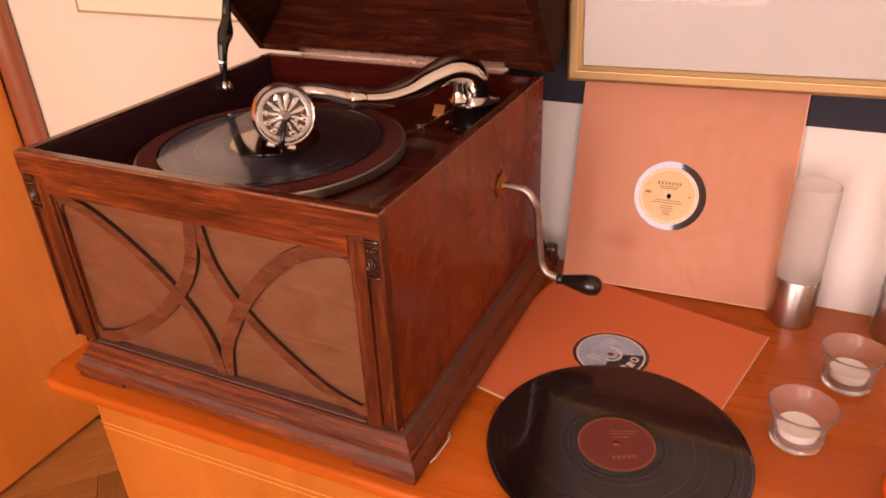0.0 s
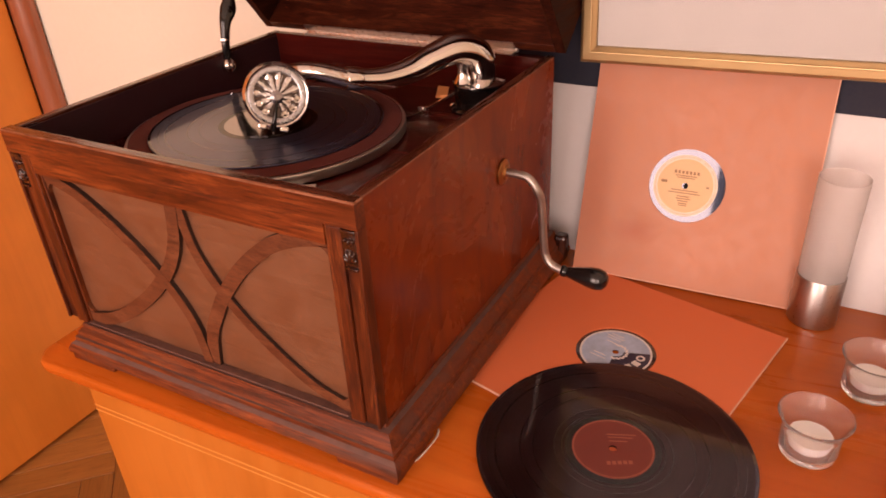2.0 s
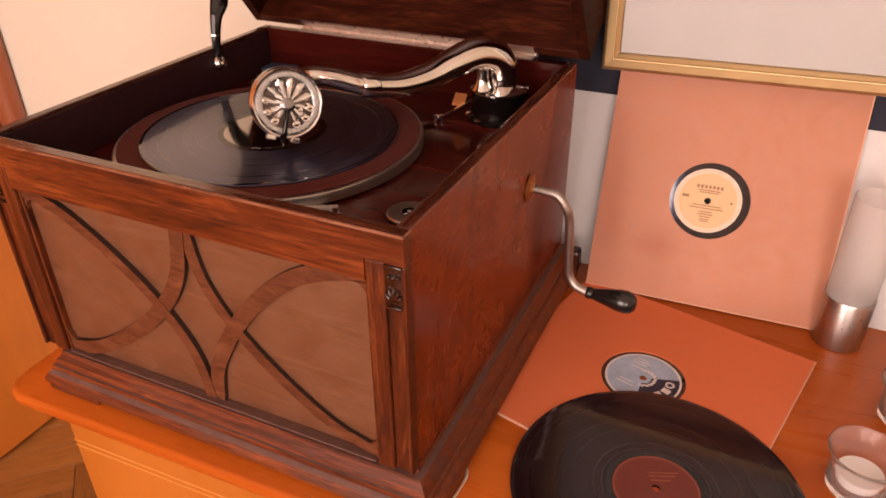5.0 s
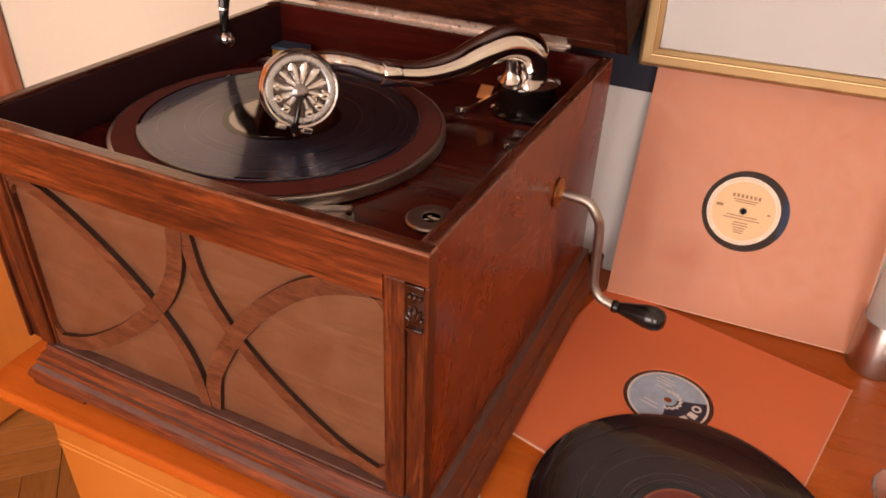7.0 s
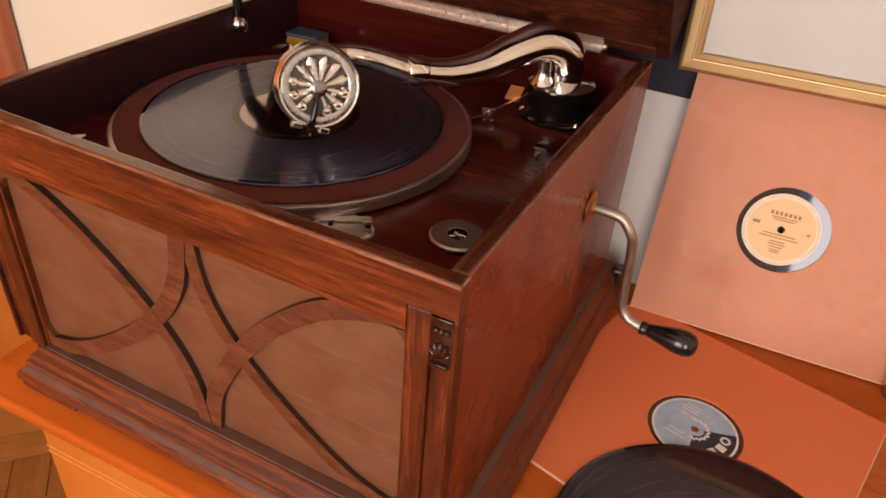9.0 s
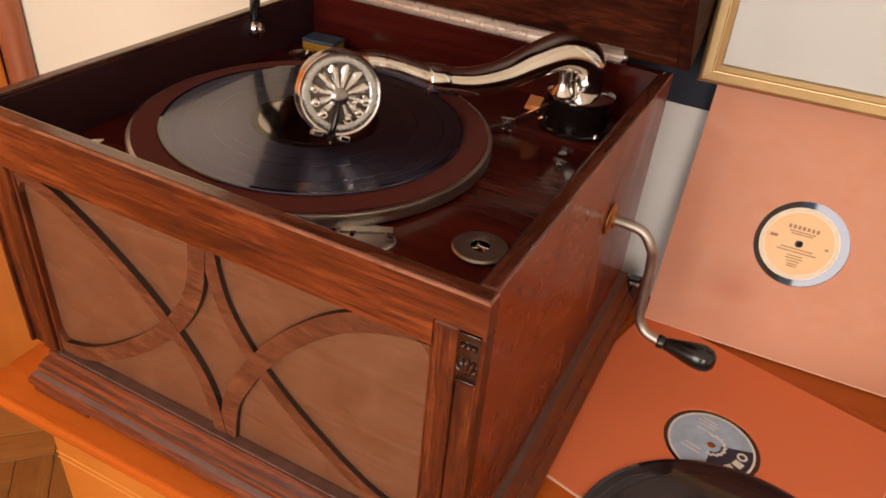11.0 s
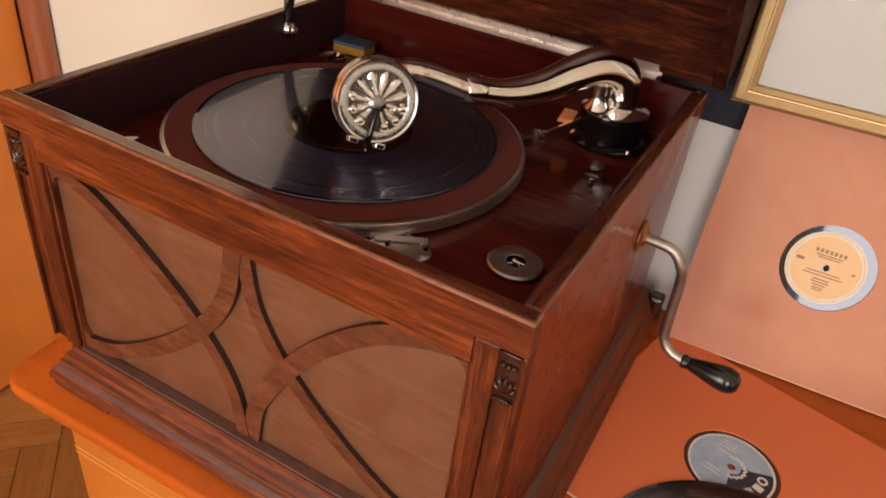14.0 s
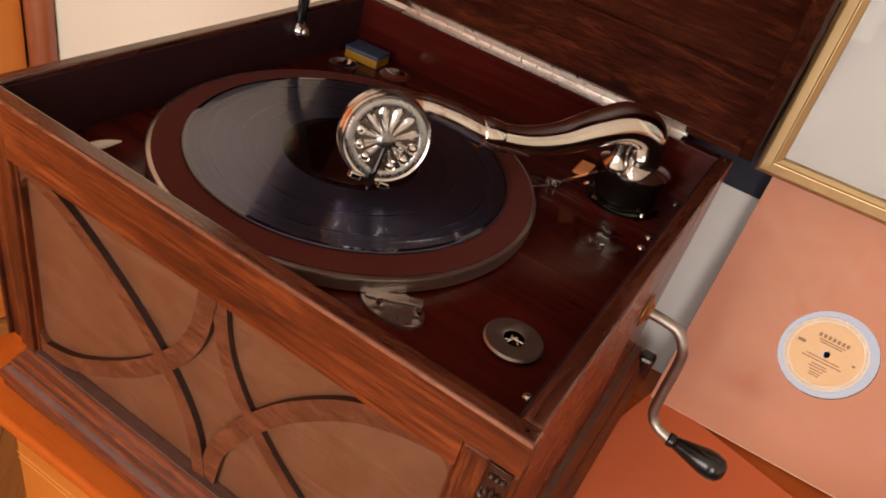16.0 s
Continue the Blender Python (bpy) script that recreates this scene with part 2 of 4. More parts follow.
def lathe(profile, n=48, m=None, bm=None, caps=True):
    """Turn (radius, height) pairs about z; m places the result."""
    bm = bm or bmesh.new()
    m = m or Matrix.Identity(4)
    rings = []
    for r, z in profile:
        if r < 1e-6:
            rings.append([bm.verts.new(m @ Vector((0, 0, z)))])
        else:
            rings.append([bm.verts.new(m @ Vector((r * math.cos(2 * math.pi * k / n), r * math.sin(2 * math.pi * k / n), z))) for k in range(n)])
    for a, b in zip(rings, rings[1:]):
        for k in range(n):
            q = [a[k % len(a)], a[(k + 1) % len(a)], b[(k + 1) % len(b)], b[k % len(b)]]
            q = list(dict.fromkeys(q))
            if len(q) > 2:
                bm.faces.new(q)
    if caps:
        for r in (rings[0], rings[-1]):
            if len(r) > 2:
                bm.faces.new(r)
    return bm


def spline(pts, n=8):
    """Catmull-Rom through the points; each may carry a radius as a fourth number."""
    pts = [Vector(p) for p in pts]
    out = []
    for i in range(len(pts) - 1):
        p0, p1, p2, p3 = pts[max(i - 1, 0)], pts[i], pts[i + 1], pts[min(i + 2, len(pts) - 1)]
        for k in range(n):
            t = k / n
            out.append(0.5 * ((2 * p1) + (p2 - p0) * t + (2 * p0 - 5 * p1 + 4 * p2 - p3) * t * t + (3 * p1 - p0 - 3 * p2 + p3) * t ** 3))
    out.append(pts[-1])
    return out


def tube(pts, sides=20, bm=None, flat=1.0):
    """A round bar along points (x, y, z, radius)."""
    bm = bm or bmesh.new()
    rings = []
    up = None
    for i, p in enumerate(pts):
        a = Vector(pts[max(i - 1, 0)][:3])
        b = Vector(pts[min(i + 1, len(pts) - 1)][:3])
        d = (b - a).normalized()
        if up is None:
            up = d.orthogonal().normalized()
        up = (up - d * up.dot(d)).normalized()
        side = d.cross(up)
        c = Vector(p[:3])
        rings.append([bm.verts.new(c + p[3] * (math.cos(2 * math.pi * k / sides) * up + flat * math.sin(2 * math.pi * k / sides) * side)) for k in range(sides)])
    for r0, r1 in zip(rings, rings[1:]):
        for k in range(sides):
            bm.faces.new((r0[k], r0[(k + 1) % sides], r1[(k + 1) % sides], r1[k]))
    bm.faces.new(rings[0])
    bm.faces.new(rings[-1])
    return bm


def ribbon(path, width, y0, y1, bm=None):
    """A flat strip of even width along (x, z) points, from y0 to y1 in depth."""
    bm = bm or bmesh.new()
    rows = []
    for i, p in enumerate(path):
        a, b = Vector(path[max(i - 1, 0)]), Vector(path[min(i + 1, len(path) - 1)])
        d = (b - a).normalized()
        nrm = Vector((-d.y, d.x)) * width / 2
        l, r = Vector(p) + nrm, Vector(p) - nrm
        rows.append([bm.verts.new(v) for v in ((l.x, y0, l.y), (r.x, y0, r.y), (r.x, y1, r.y), (l.x, y1, l.y))])
    for r0, r1 in zip(rows, rows[1:]):
        for k in range(4):
            bm.faces.new((r0[k], r0[(k + 1) % 4], r1[(k + 1) % 4], r1[k]))
    bm.faces.new(rows[0])
    bm.faces.new(rows[-1])
    return bm


def sweep_profile(x0, x1, y0, y1, prof, bm=None):
    """A mitred moulding round a rectangle; prof is (outward, z) pairs."""
    bm = bm or bmesh.new()
    rings = []
    for o, z in prof:
        rings.append([bm.verts.new(v) for v in ((x0 - o, y0 - o, z), (x1 + o, y0 - o, z), (x1 + o, y1 + o, z), (x0 - o, y1 + o, z))])
    for a, b in zip(rings, rings[1:]):
        for k in range(4):
            bm.faces.new((a[k], a[(k + 1) % 4], b[(k + 1) % 4], b[k]))
    bm.faces.new(rings[0])
    bm.faces.new(rings[-1])
    return bm


def setting(name, bm, material, label, category):
    return tagged(part(name, bm, material), label, category, kind="structure")


# ---- the room ----
FLOOR, TOP, WALLY = 0.05, 0.75, 1.0
setting("floor", box(-2.2, 2.2, -2.3, 1.05, FLOOR - 0.1, FLOOR - 0.006), PARQUET, "warm oiled oak herringbone parquet floor", "floor")
setting("wall_north", box(-2.3, 2.3, WALLY, WALLY + 0.12, FLOOR, 2.5), WALL, "plain white painted wall behind the sideboard", "wall")
setting("wall_east", box(2.2, 2.32, -2.3, WALLY, FLOOR, 2.5), WALL, "plain white painted side wall", "wall")
setting("wall_west", box(-2.32, -2.2, -2.3, WALLY, FLOOR, 2.5), WALL, "plain white painted side wall", "wall")
bm = box(-2.2, -1.06, -2.3, -2.18, FLOOR, 2.5)
box(-0.04, 0.42, -2.3, -2.18, FLOOR, 2.5, bm=bm)
box(1.50, 2.2, -2.3, -2.18, FLOOR, 2.5, bm=bm)
for x0, x1 in ((-1.06, -0.04), (0.42, 1.50)):
    box(x0, x1, -2.3, -2.18, FLOOR, 0.52, bm=bm)
    box(x0, x1, -2.3, -2.18, 2.2, 2.5, bm=bm)
setting("wall_south", bm, WALL, "white painted wall with two tall window openings", "wall")
setting("ceiling", box(-2.3, 2.3, -2.3, 1.12, 2.5, 2.6), CEIL, "plain white ceiling", "ceiling")

# ---- sideboard ----
INLAY = plain("pale inlay", (0.66, 0.30, 0.07), 0.4)
side = thing("sideboard", pose(-0.2, 0.7, FLOOR), "honey cherry veneer sideboard with a rounded top edge", "sideboard")
bm = bmesh.new()
SX0, SX1, SY0, SY1 = -0.655, 1.25, 0.438, 0.945
R = 0.026
out = [(SX0 + R - R * math.sin(a), SY0 + R - R * math.cos(a)) for a in [math.pi / 2 * k / 8 for k in range(8, -1, -1)]]
out += [(SX1, SY0), (SX1, SY1), (SX0, SY1)]
rings = []
for o, z in ((0.006, 0.735), (0.001, 0.7365), (0.0, 0.740), (0.0, 0.745), (0.0015, 0.7485), (0.004, 0.75)):
    cx, cy = (SX0 + SX1) / 2, (SY0 + SY1) / 2
    rings.append([bm.verts.new((x + math.copysign(o, cx - x), y + math.copysign(o, cy - y), z)) for x, y in out])
for a, b in zip(rings, rings[1:]):
    for k in range(len(out)):
        bm.faces.new((a[k], a[(k + 1) % len(out)], b[(k + 1) % len(out)], b[k]))
bm.faces.new(rings[0])
bm.faces.new(rings[-1])
part("top", bm, CHERRY, side, "polished cherry veneer top", smooth=True)
part("body", box(SX0 + 0.079, SX1 - 0.05, SY0 + 0.02, SY1 - 0.01, FLOOR + 0.06, 0.735, 0.002), CHERRY_F, side)
part("plinth", box(SX0 + 0.09, SX1 - 0.08, SY0 + 0.05, SY1 - 0.02, FLOOR, FLOOR + 0.06), CHERRY_F, side)
for x0, x1 in ((SX0 + 0.080, 0.28), (0.286, SX1 - 0.056)):
    d = part("door", box(x0, x1, SY0 + 0.006, SY0 + 0.019, FLOOR + 0.07, 0.734, 0.002), CHERRY_F, side)
    for z in (0.706, 0.699):
        part("inlay_line", box(x0, x1, SY0 + 0.0055, SY0 + 0.006, z, z + 0.0014), INLAY, d, "pale inlay line")

side.matrix_basis = pose(-0.2, 0.712, FLOOR, 0, 0, 1.4)

# ---- wardrobe ----
ward = thing("wardrobe", pose(-1.6, 0.2, FLOOR), "tall honey cherry veneer wardrobe beside the wall", "wardrobe")
WX = -1.332
part("body", box(-1.9, WX - 0.022, -1.3, 0.964, FLOOR, 2.2), CHERRY_DOOR, ward)
for y0, y1 in ((0.15, 0.963), (-0.57, 0.144), (-1.29, -0.576)):
    part("door", box(WX - 0.022, WX - 0.002, y0, y1, FLOOR + 0.012, 2.19, 0.003), CHERRY_DOOR, ward)

# added rounded strip; its red-brown stands in for soft shade beside the wardrobe
bm = bmesh.new()
arc = [(-1.322 + 0.0275 * math.cos(a), 0.990 + 0.0275 * math.sin(a)) for a in [radians(-200 + 15 * q) for q in range(15)]]
low, high = [[bm.verts.new((x, min(y, WALLY - 0.001), z)) for x, y in arc] for z in (FLOOR, 2.2)]
for q in range(15):
    bm.faces.new((low[q], low[(q + 1) % 15], high[(q + 1) % 15], high[q]))
bm.faces.new(low)
bm.faces.new(high)
part("wall_shade_strip", bm, wood("varnished red-brown shade strip", "z", (0.22, 0.062, 0.026), (0.30, 0.090, 0.040), (0.36, 0.12, 0.055), 0.3, 12.0, relief=0.02, coat=0.8, pore=0.08), ward, "rounded red-brown strip standing in for soft shade on the wall", smooth=True)

# ---- wall things ----
print_ = thing("wall_print", pose(-0.8, WALLY - 0.01, 1.026), "pale cream print hanging on the white wall", "picture")
part("panel", box(-1.097, -0.45, WALLY - 0.012, WALLY - 0.001, 1.026, 1.62, 0.001), plain("pale print", (0.83, 0.81, 0.64), 0.6, 0, 0.03), print_)
part("edge_strip", box(-1.099, -0.448, WALLY - 0.013, WALLY - 0.001, 1.0225, 1.0258), plain("grey edge", (0.42, 0.38, 0.25), 0.5), print_)
part("edge_strip", box(-1.1005, -1.0972, WALLY - 0.013, WALLY - 0.001, 1.0225, 1.62), plain("grey edge side", (0.42, 0.38, 0.25), 0.5), print_)
board = thing("leaning_panel", pose(0.1, 0.905, TOP + 0.0005, -12.5), "white panel with a navy upper part leaning on the wall", "panel")
part("white_field", box(-0.52, 0.55, 0.0, 0.006, 0.0, 0.211), PANEL_WHITE, board, "white lower field", local=True)
part("navy_field", box(-0.52, 0.55, -0.001, 0.0065, 0.2112, 0.395, 0.001), NAVY, board, "dark navy upper field", local=True)

pic = thing("framed_picture", pose(-0.1865, 0.910, 0.997, 0, -1.4, 0), "large gilt framed picture with a cream mount", "picture")
W, H = 0.62, 0.52


def frame_bar(name, ax, a, b, o0, o1):
    pr = [(0.0, 0.024), (0.0, 0.0035), (0.0015, 0.0014), (0.004, 0.0006), (0.0115, 0.0002), (0.0124, -0.0010), (0.0133, -0.0008), (0.0142, 0.0006), (0.0180, 0.0030), (0.0184, 0.0042), (0.0184, 0.024)]
    bm = bmesh.new()
    rows = []
    for s, end in ((a, 1), (b, -1)):
        row = []
        for o, y in pr:
            t = s + end * o
            row.append(bm.verts.new((t, y, o0 + o1 * o) if ax == "x" else (o0 + o1 * o, y, t)))
        rows.append(row)
    n = len(pr)
    for k in range(n):
        bm.faces.new((rows[0][k], rows[0][(k + 1) % n], rows[1][(k + 1) % n], rows[1][k]))
    bm.faces.new(rows[0])
    bm.faces.new(rows[1])
    part(name, bm, GOLD, pic, local=True)


frame_bar("frame_rail", "x", 0, W, 0, 1)
frame_bar("frame_rail", "x", 0, W, H, -1)
frame_bar("frame_rail", "z", 0, H, 0, 1)
frame_bar("frame_rail", "z", 0, H, W, -1)
part("backing", box(0.03, W - 0.03, 0.024, WALLY - 0.911, 0.2, H - 0.03), NAVY, pic, "dark backing board", local=True)
part("mount", box(0.0185, W - 0.0185, 0.0085, 0.022, 0.0185, H - 0.0185), MOUNT, pic, "cream picture mount", local=True)
g = mat_base("picture glass", 0.03)
g[2].inputs["Transmission Weight"].default_value = 1.0
g[2].inputs["IOR"].default_value = 1.2
gl = part("glass", box(0.0183, W - 0.0183, 0.0055, 0.0070, 0.0183, H - 0.0183), g[0], pic, "clear picture glass", local=True)
gl.visible_shadow = False

# ---- gramophone ----
GX0, GX1, GY0, GY1, GZ = -0.605, -0.202, 0.473, 0.873, 1.013
TH = 0.012
BOARD = 0.963
BX0, BX1 = -0.6045, -0.2015
RAIL = 0.972
gram = thing("gramophone", pose(-0.403, 0.672, TOP), "open antique table gramophone in dark stained oak", "gramophone")
# stepped base moulding
prof = [(-0.01, 0.7595), (0.024, 0.7595), (0.024, 0.764), (0.021, 0.769), (0.017, 0.772), (0.0165, 0.777), (0.0145, 0.778), (0.013, 0.783), (0.009, 0.787), (0.008, 0.792), (0.003, 0.793), (0.002, 0.797), (-0.01, 0.797)]
mould = part("base_moulding", sweep_profile(GX0 + 0.026, GX1 - 0.002, GY0 + 0.011, GY1 - 0.008, prof), [OAK_WORN, DUST], gram, "dusty stepped oak base moulding", smooth=True)
for f in mould.data.polygons:
    f.material_index = 1 if 0.75 < f.normal.z < 0.999 and abs(f.normal.x) < 0.3 else 0
for x0 in (GX0 + 0.004, GX1 - 0.044):
    for y0 in (GY0 - 0.0115, GY1 - 0.052):
        part("foot", box(x0, x0 + 0.064, y0, y0 + 0.066, 0.7502, 0.7594, 0.0015), OAK_WORN, gram)
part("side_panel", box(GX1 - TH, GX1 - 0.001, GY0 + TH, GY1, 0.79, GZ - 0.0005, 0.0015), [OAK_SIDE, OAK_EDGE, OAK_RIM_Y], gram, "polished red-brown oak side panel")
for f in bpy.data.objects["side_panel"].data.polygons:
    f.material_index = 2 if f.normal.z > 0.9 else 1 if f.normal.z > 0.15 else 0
part("side_panel", box(GX0 + 0.002, GX0 + TH, GY0 + TH, GY1, 0.79, GZ - 0.0005, 0.0015), OAK_RIM_Y, gram)
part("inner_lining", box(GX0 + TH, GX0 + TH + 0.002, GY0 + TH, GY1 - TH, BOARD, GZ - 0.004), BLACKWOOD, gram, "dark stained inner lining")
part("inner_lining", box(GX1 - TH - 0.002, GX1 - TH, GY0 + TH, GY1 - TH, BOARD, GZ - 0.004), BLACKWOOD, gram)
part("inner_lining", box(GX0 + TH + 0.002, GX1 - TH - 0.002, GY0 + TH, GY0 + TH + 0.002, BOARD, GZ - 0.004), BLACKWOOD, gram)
part("back_panel", box(GX0 + TH, GX1 - TH, GY1 - TH, GY1, 0.79, GZ - 0.001, 0.001), OAK_INNER, gram)
part("motor_board", box(GX0 + TH, GX1 - TH, GY0 + TH, GY1 - TH, BOARD - 0.012, BOARD), OAK_INNER, gram, "glossy dark mahogany motor board")
# front: top rail, corner posts, bottom rail
outline = [(GX0, 0.990), (BX0 + 0.0311, 0.990), (BX0 + 0.0311, RAIL), (BX1 - 0.0311, RAIL), (BX1 - 0.0311, 0.990), (GX1, 0.990), (GX1, GZ), (GX0, GZ)]
bm = bmesh.new()
fr = [bm.verts.new((x, GY0, z)) for x, z in outline]
bk = [bm.verts.new((x, GY0 + TH, z)) for x, z in outline]
bm.faces.new(fr)
bm.faces.new(bk)
for k in range(8):
    bm.faces.new((fr[k], fr[(k + 1) % 8], bk[(k + 1) % 8], bk[k]))
bmesh.ops.bevel(bm, geom=[e for e in bm.edges if all(v.co.z > GZ - 0.001 for v in e.verts)], offset=0.002, segments=3, affect="EDGES", profile=0.5)
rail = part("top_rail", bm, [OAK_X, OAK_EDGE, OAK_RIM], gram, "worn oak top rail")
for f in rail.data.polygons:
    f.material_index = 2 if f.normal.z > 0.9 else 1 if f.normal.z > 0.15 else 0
for x, y in ((-0.2085, 0.479), (-0.2095, 0.864)):
    part("rim_hole", lathe([(0, 0.0001), (0.0014, 0.0001), (0.0015, -0.0004)], 10, pose(x, y, GZ), caps=False), BLACK, gram)
for s in (0, 1):
    x = (BX0, BX1)[s]
    d = 1 if s == 0 else -1
    xs = sorted((x, x + d * 0.0032))
    part("corner_post", box(xs[0], xs[1], GY0, GY0 + TH, 0.797, 0.9896, 0.0012), OAK_Z, gram)
    xs = sorted((x + d * 0.0033, x + d * 0.0160))
    part("post_groove", box(xs[0], xs[1], GY0 + 0.0035, GY0 + TH, 0.797, 0.9896, 0.0005), OAK_Z, gram)
# grille door
door = part("grille_door", box(BX0 + 0.0161, BX0 + 0.031, GY0 + 0.0005, GY0 + TH, 0.797, 0.9896, 0.0015), OAK_Z, gram, "oak grille door frame with fretwork")
part("stile", box(BX1 - 0.031, BX1 - 0.0161, GY0 + 0.0005, GY0 + TH, 0.797, 0.9896, 0.0015), OAK_Z, door)
OX0, OX1, OZ0, OZ1 = -0.5705, -0.2350, 0.799, RAIL
for a, b in ((BX0 + 0.0312, OX0), (OX1, BX1 - 0.0312)):
    part("bead", box(a, b, GY0 + 0.004, GY0 + TH, 0.797, OZ1 - 0.0002, 0.001), OAK_Z, door)
part("grille_cloth", box(OX0 - 0.004, OX1 + 0.004, GY0 + 0.0100, GY0 + 0.0118, OZ0 - 0.003, OZ1 + 0.004), CLOTH, gram, "tan satin grille cloth")
FY0, FY1 = GY0 + 0.0050, GY0 + 0.0100


# each arc leaves the middle of a rail upright and flattens towards the far corner
ARC = [(0.0035, 0.0), (0.0095, 0.036), (0.0215, 0.063), (0.039, 0.0865), (0.063, 0.111), (0.097, 0.138), (0.128, 0.157), (0.153, 0.1655), (0.168, 0.1685)]
ARC_HIGH = [(0.0035, 0.0), (0.0100, 0.036), (0.0245, 0.065), (0.039, 0.0880), (0.066, 0.1205), (0.101, 0.1500), (0.131, 0.1645), (0.155, 0.1705), (0.168, 0.1720)]
FX = -0.3985
k = 0
for s in (1, -1):
    for up in (1, -1):
        zb = OZ0 if up == 1 else OZ1
        sx = (FX - OX0) / 0.168 if s == 1 else (OX1 - FX) / 0.168
        curve = [(p.x, p.y) for p in spline([(FX - s * u * sx, zb + up * v) for u, v in (ARC_HIGH if (s, up) == (-1, 1) else ARC)], 5)]
        broad = s != up
        if broad:
            curve = [(x, z + 0.0014 * up) for x, z in curve]
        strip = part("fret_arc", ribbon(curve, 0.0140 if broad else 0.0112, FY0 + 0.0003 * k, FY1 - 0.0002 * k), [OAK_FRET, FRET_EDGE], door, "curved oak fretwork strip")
        # side faces nearly black, front and back in the fretwork brown
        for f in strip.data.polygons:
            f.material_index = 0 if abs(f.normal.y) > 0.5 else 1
        # rounded web where the strip runs into the stile
        xe, ze = (OX0 if s == 1 else OX1), zb + up * (0.1668 if (s, up) == (-1, 1) else 0.1632)
        r_ = 0.013
        rim = [(xe, ze), (xe + s * r_, ze)] + [(xe + s * r_ * (1 - math.sin(a)), ze - up * r_ * (1 - math.cos(a))) for a in [math.pi / 2 * q / 6 for q in range(1, 7)]]
        bm = bmesh.new()
        front, back = [[bm.verts.new((x, y, z)) for x, z in rim] for y in (FY0 + 0.0006, FY1)]
        bm.faces.new(front)
        bm.faces.new(back)
        for q in range(len(rim)):
            bm.faces.new((front[q], front[(q + 1) % len(rim)], back[(q + 1) % len(rim)], back[q]))
        part("fret_web", bm, OAK_FRET, door)
        k += 1
part("dusty_ledge", box(OX0, OX1, GY0 + 0.0008, GY0 + 0.0099, 0.7972, 0.7990, 0.0006), DUST, gram, "dusty bottom ledge")
# carved corner brackets
for x0 in (BX0 + 0.0028, BX1 - 0.0163):
    bm = box(x0, x0 + 0.0135, GY0 + 0.0012, GY0 + 0.006, 0.954, 0.989, 0.0008)
    box(x0, x0 + 0.0135, GY0 - 0.0006, GY0 + 0.002, 0.9855, 0.989, 0.0008, bm=bm)
    box(x0 + 0.001, x0 + 0.0125, GY0 - 0.0004, GY0 + 0.002, 0.954, 0.9563, 0.0007, bm=bm)
    leaf = [(0, 0.0026), (0.0008, 0.0024), (0.0016, 0.0014), (0.0019, 0)]
    for dx, dz, sz, tip in ((0.0068, 0.9665, 5.6, 0), (0.0044, 0.9660, 5.0, -20), (0.0092, 0.9660, 5.0, 20), (0.0026, 0.9635, 3.4, -42), (0.0110, 0.9635, 3.4, 42), (0.0068, 0.9795, 2.2, 0), (0.0036, 0.9800, 1.9, 55), (0.0100, 0.9800, 1.9, -55)):
        lathe(leaf, 8, Matrix.Translation((x0 + dx, GY0 + 0.0012, dz)) @ pose(0, 0, 0, 0, tip, 0) @ Matrix.Diagonal((1, 1, sz * 0.62, 1)) @ pose(0, 0, 0, 90), bm, caps=False)
    part("carved_bracket", bm, CARVED, gram, "small carved oak bracket", smooth=True)

# lid, hinged at the back
LA = 52.0
lid_m = pose(0, GY1, GZ + 0.003, -LA, 0, 0)
LX0, LX1, LL, LD = GX0 - 0.012, GX1 + 0.012, 0.41, 0.082


def lid_box(x0, x1, a0, a1, d0, d1, bev=0.001):
    """a runs from the hinge to the lid's front edge, d from the rim to its top."""
    bm = box(x0, x1, -a1, -a0, d0, d1, bev)
    bmesh.ops.transform(bm, matrix=lid_m, verts=bm.verts)
    return bm


lid = part("lid", lid_box(LX0, LX1, 0, LL, LD - 0.010, LD, 0.003), OAK_LID, gram, "raised oak lid, dark inside")
part("lid_back_rail", lid_box(LX0 + 0.012, LX1 - 0.012, 0, 0.012, 0, LD - 0.010), OAK_LID, lid)
part("lid_front_rail", lid_box(LX0 + 0.012, LX1 - 0.012, LL - 0.012, LL, 0, LD - 0.010), OAK_LID, lid)
part("lid_side", lid_box(LX1 - 0.012, LX1, 0, LL, 0, LD - 0.010), OAK_LIDSIDE, lid)
part("lid_side", lid_box(LX0, LX0 + 0.012, 0, LL, 0, LD - 0.010), OAK_LIDSIDE, lid)

# piano hinge along the back edge
hinge = part("piano_hinge", lid_box(-0.545, -0.250, 0.003, 0.013, -0.0022, -0.0006, 0.0), HINGE, gram, "long worn nickel piano hinge")
bm = box(-0.545, -0.250, GY1 - 0.0122, GY1 - 0.0016, GZ - 0.0005, GZ + 0.0012)
part("hinge_leaf", bm, HINGE, hinge)
n_k = 18
for i in range(n_k):
    x0 = -0.547 + i * 0.0167
    m = pose(x0, GY1 - 0.0005, GZ + 0.0024, 0, 90, 0)
    part("hinge_knuckle", lathe([(0.0, 0), (0.0022, 0), (0.0028, 0.0006), (0.0028, 0.0154), (0.0022, 0.016), (0.0, 0.016)], 12, m), HINGE, hinge, smooth=True)
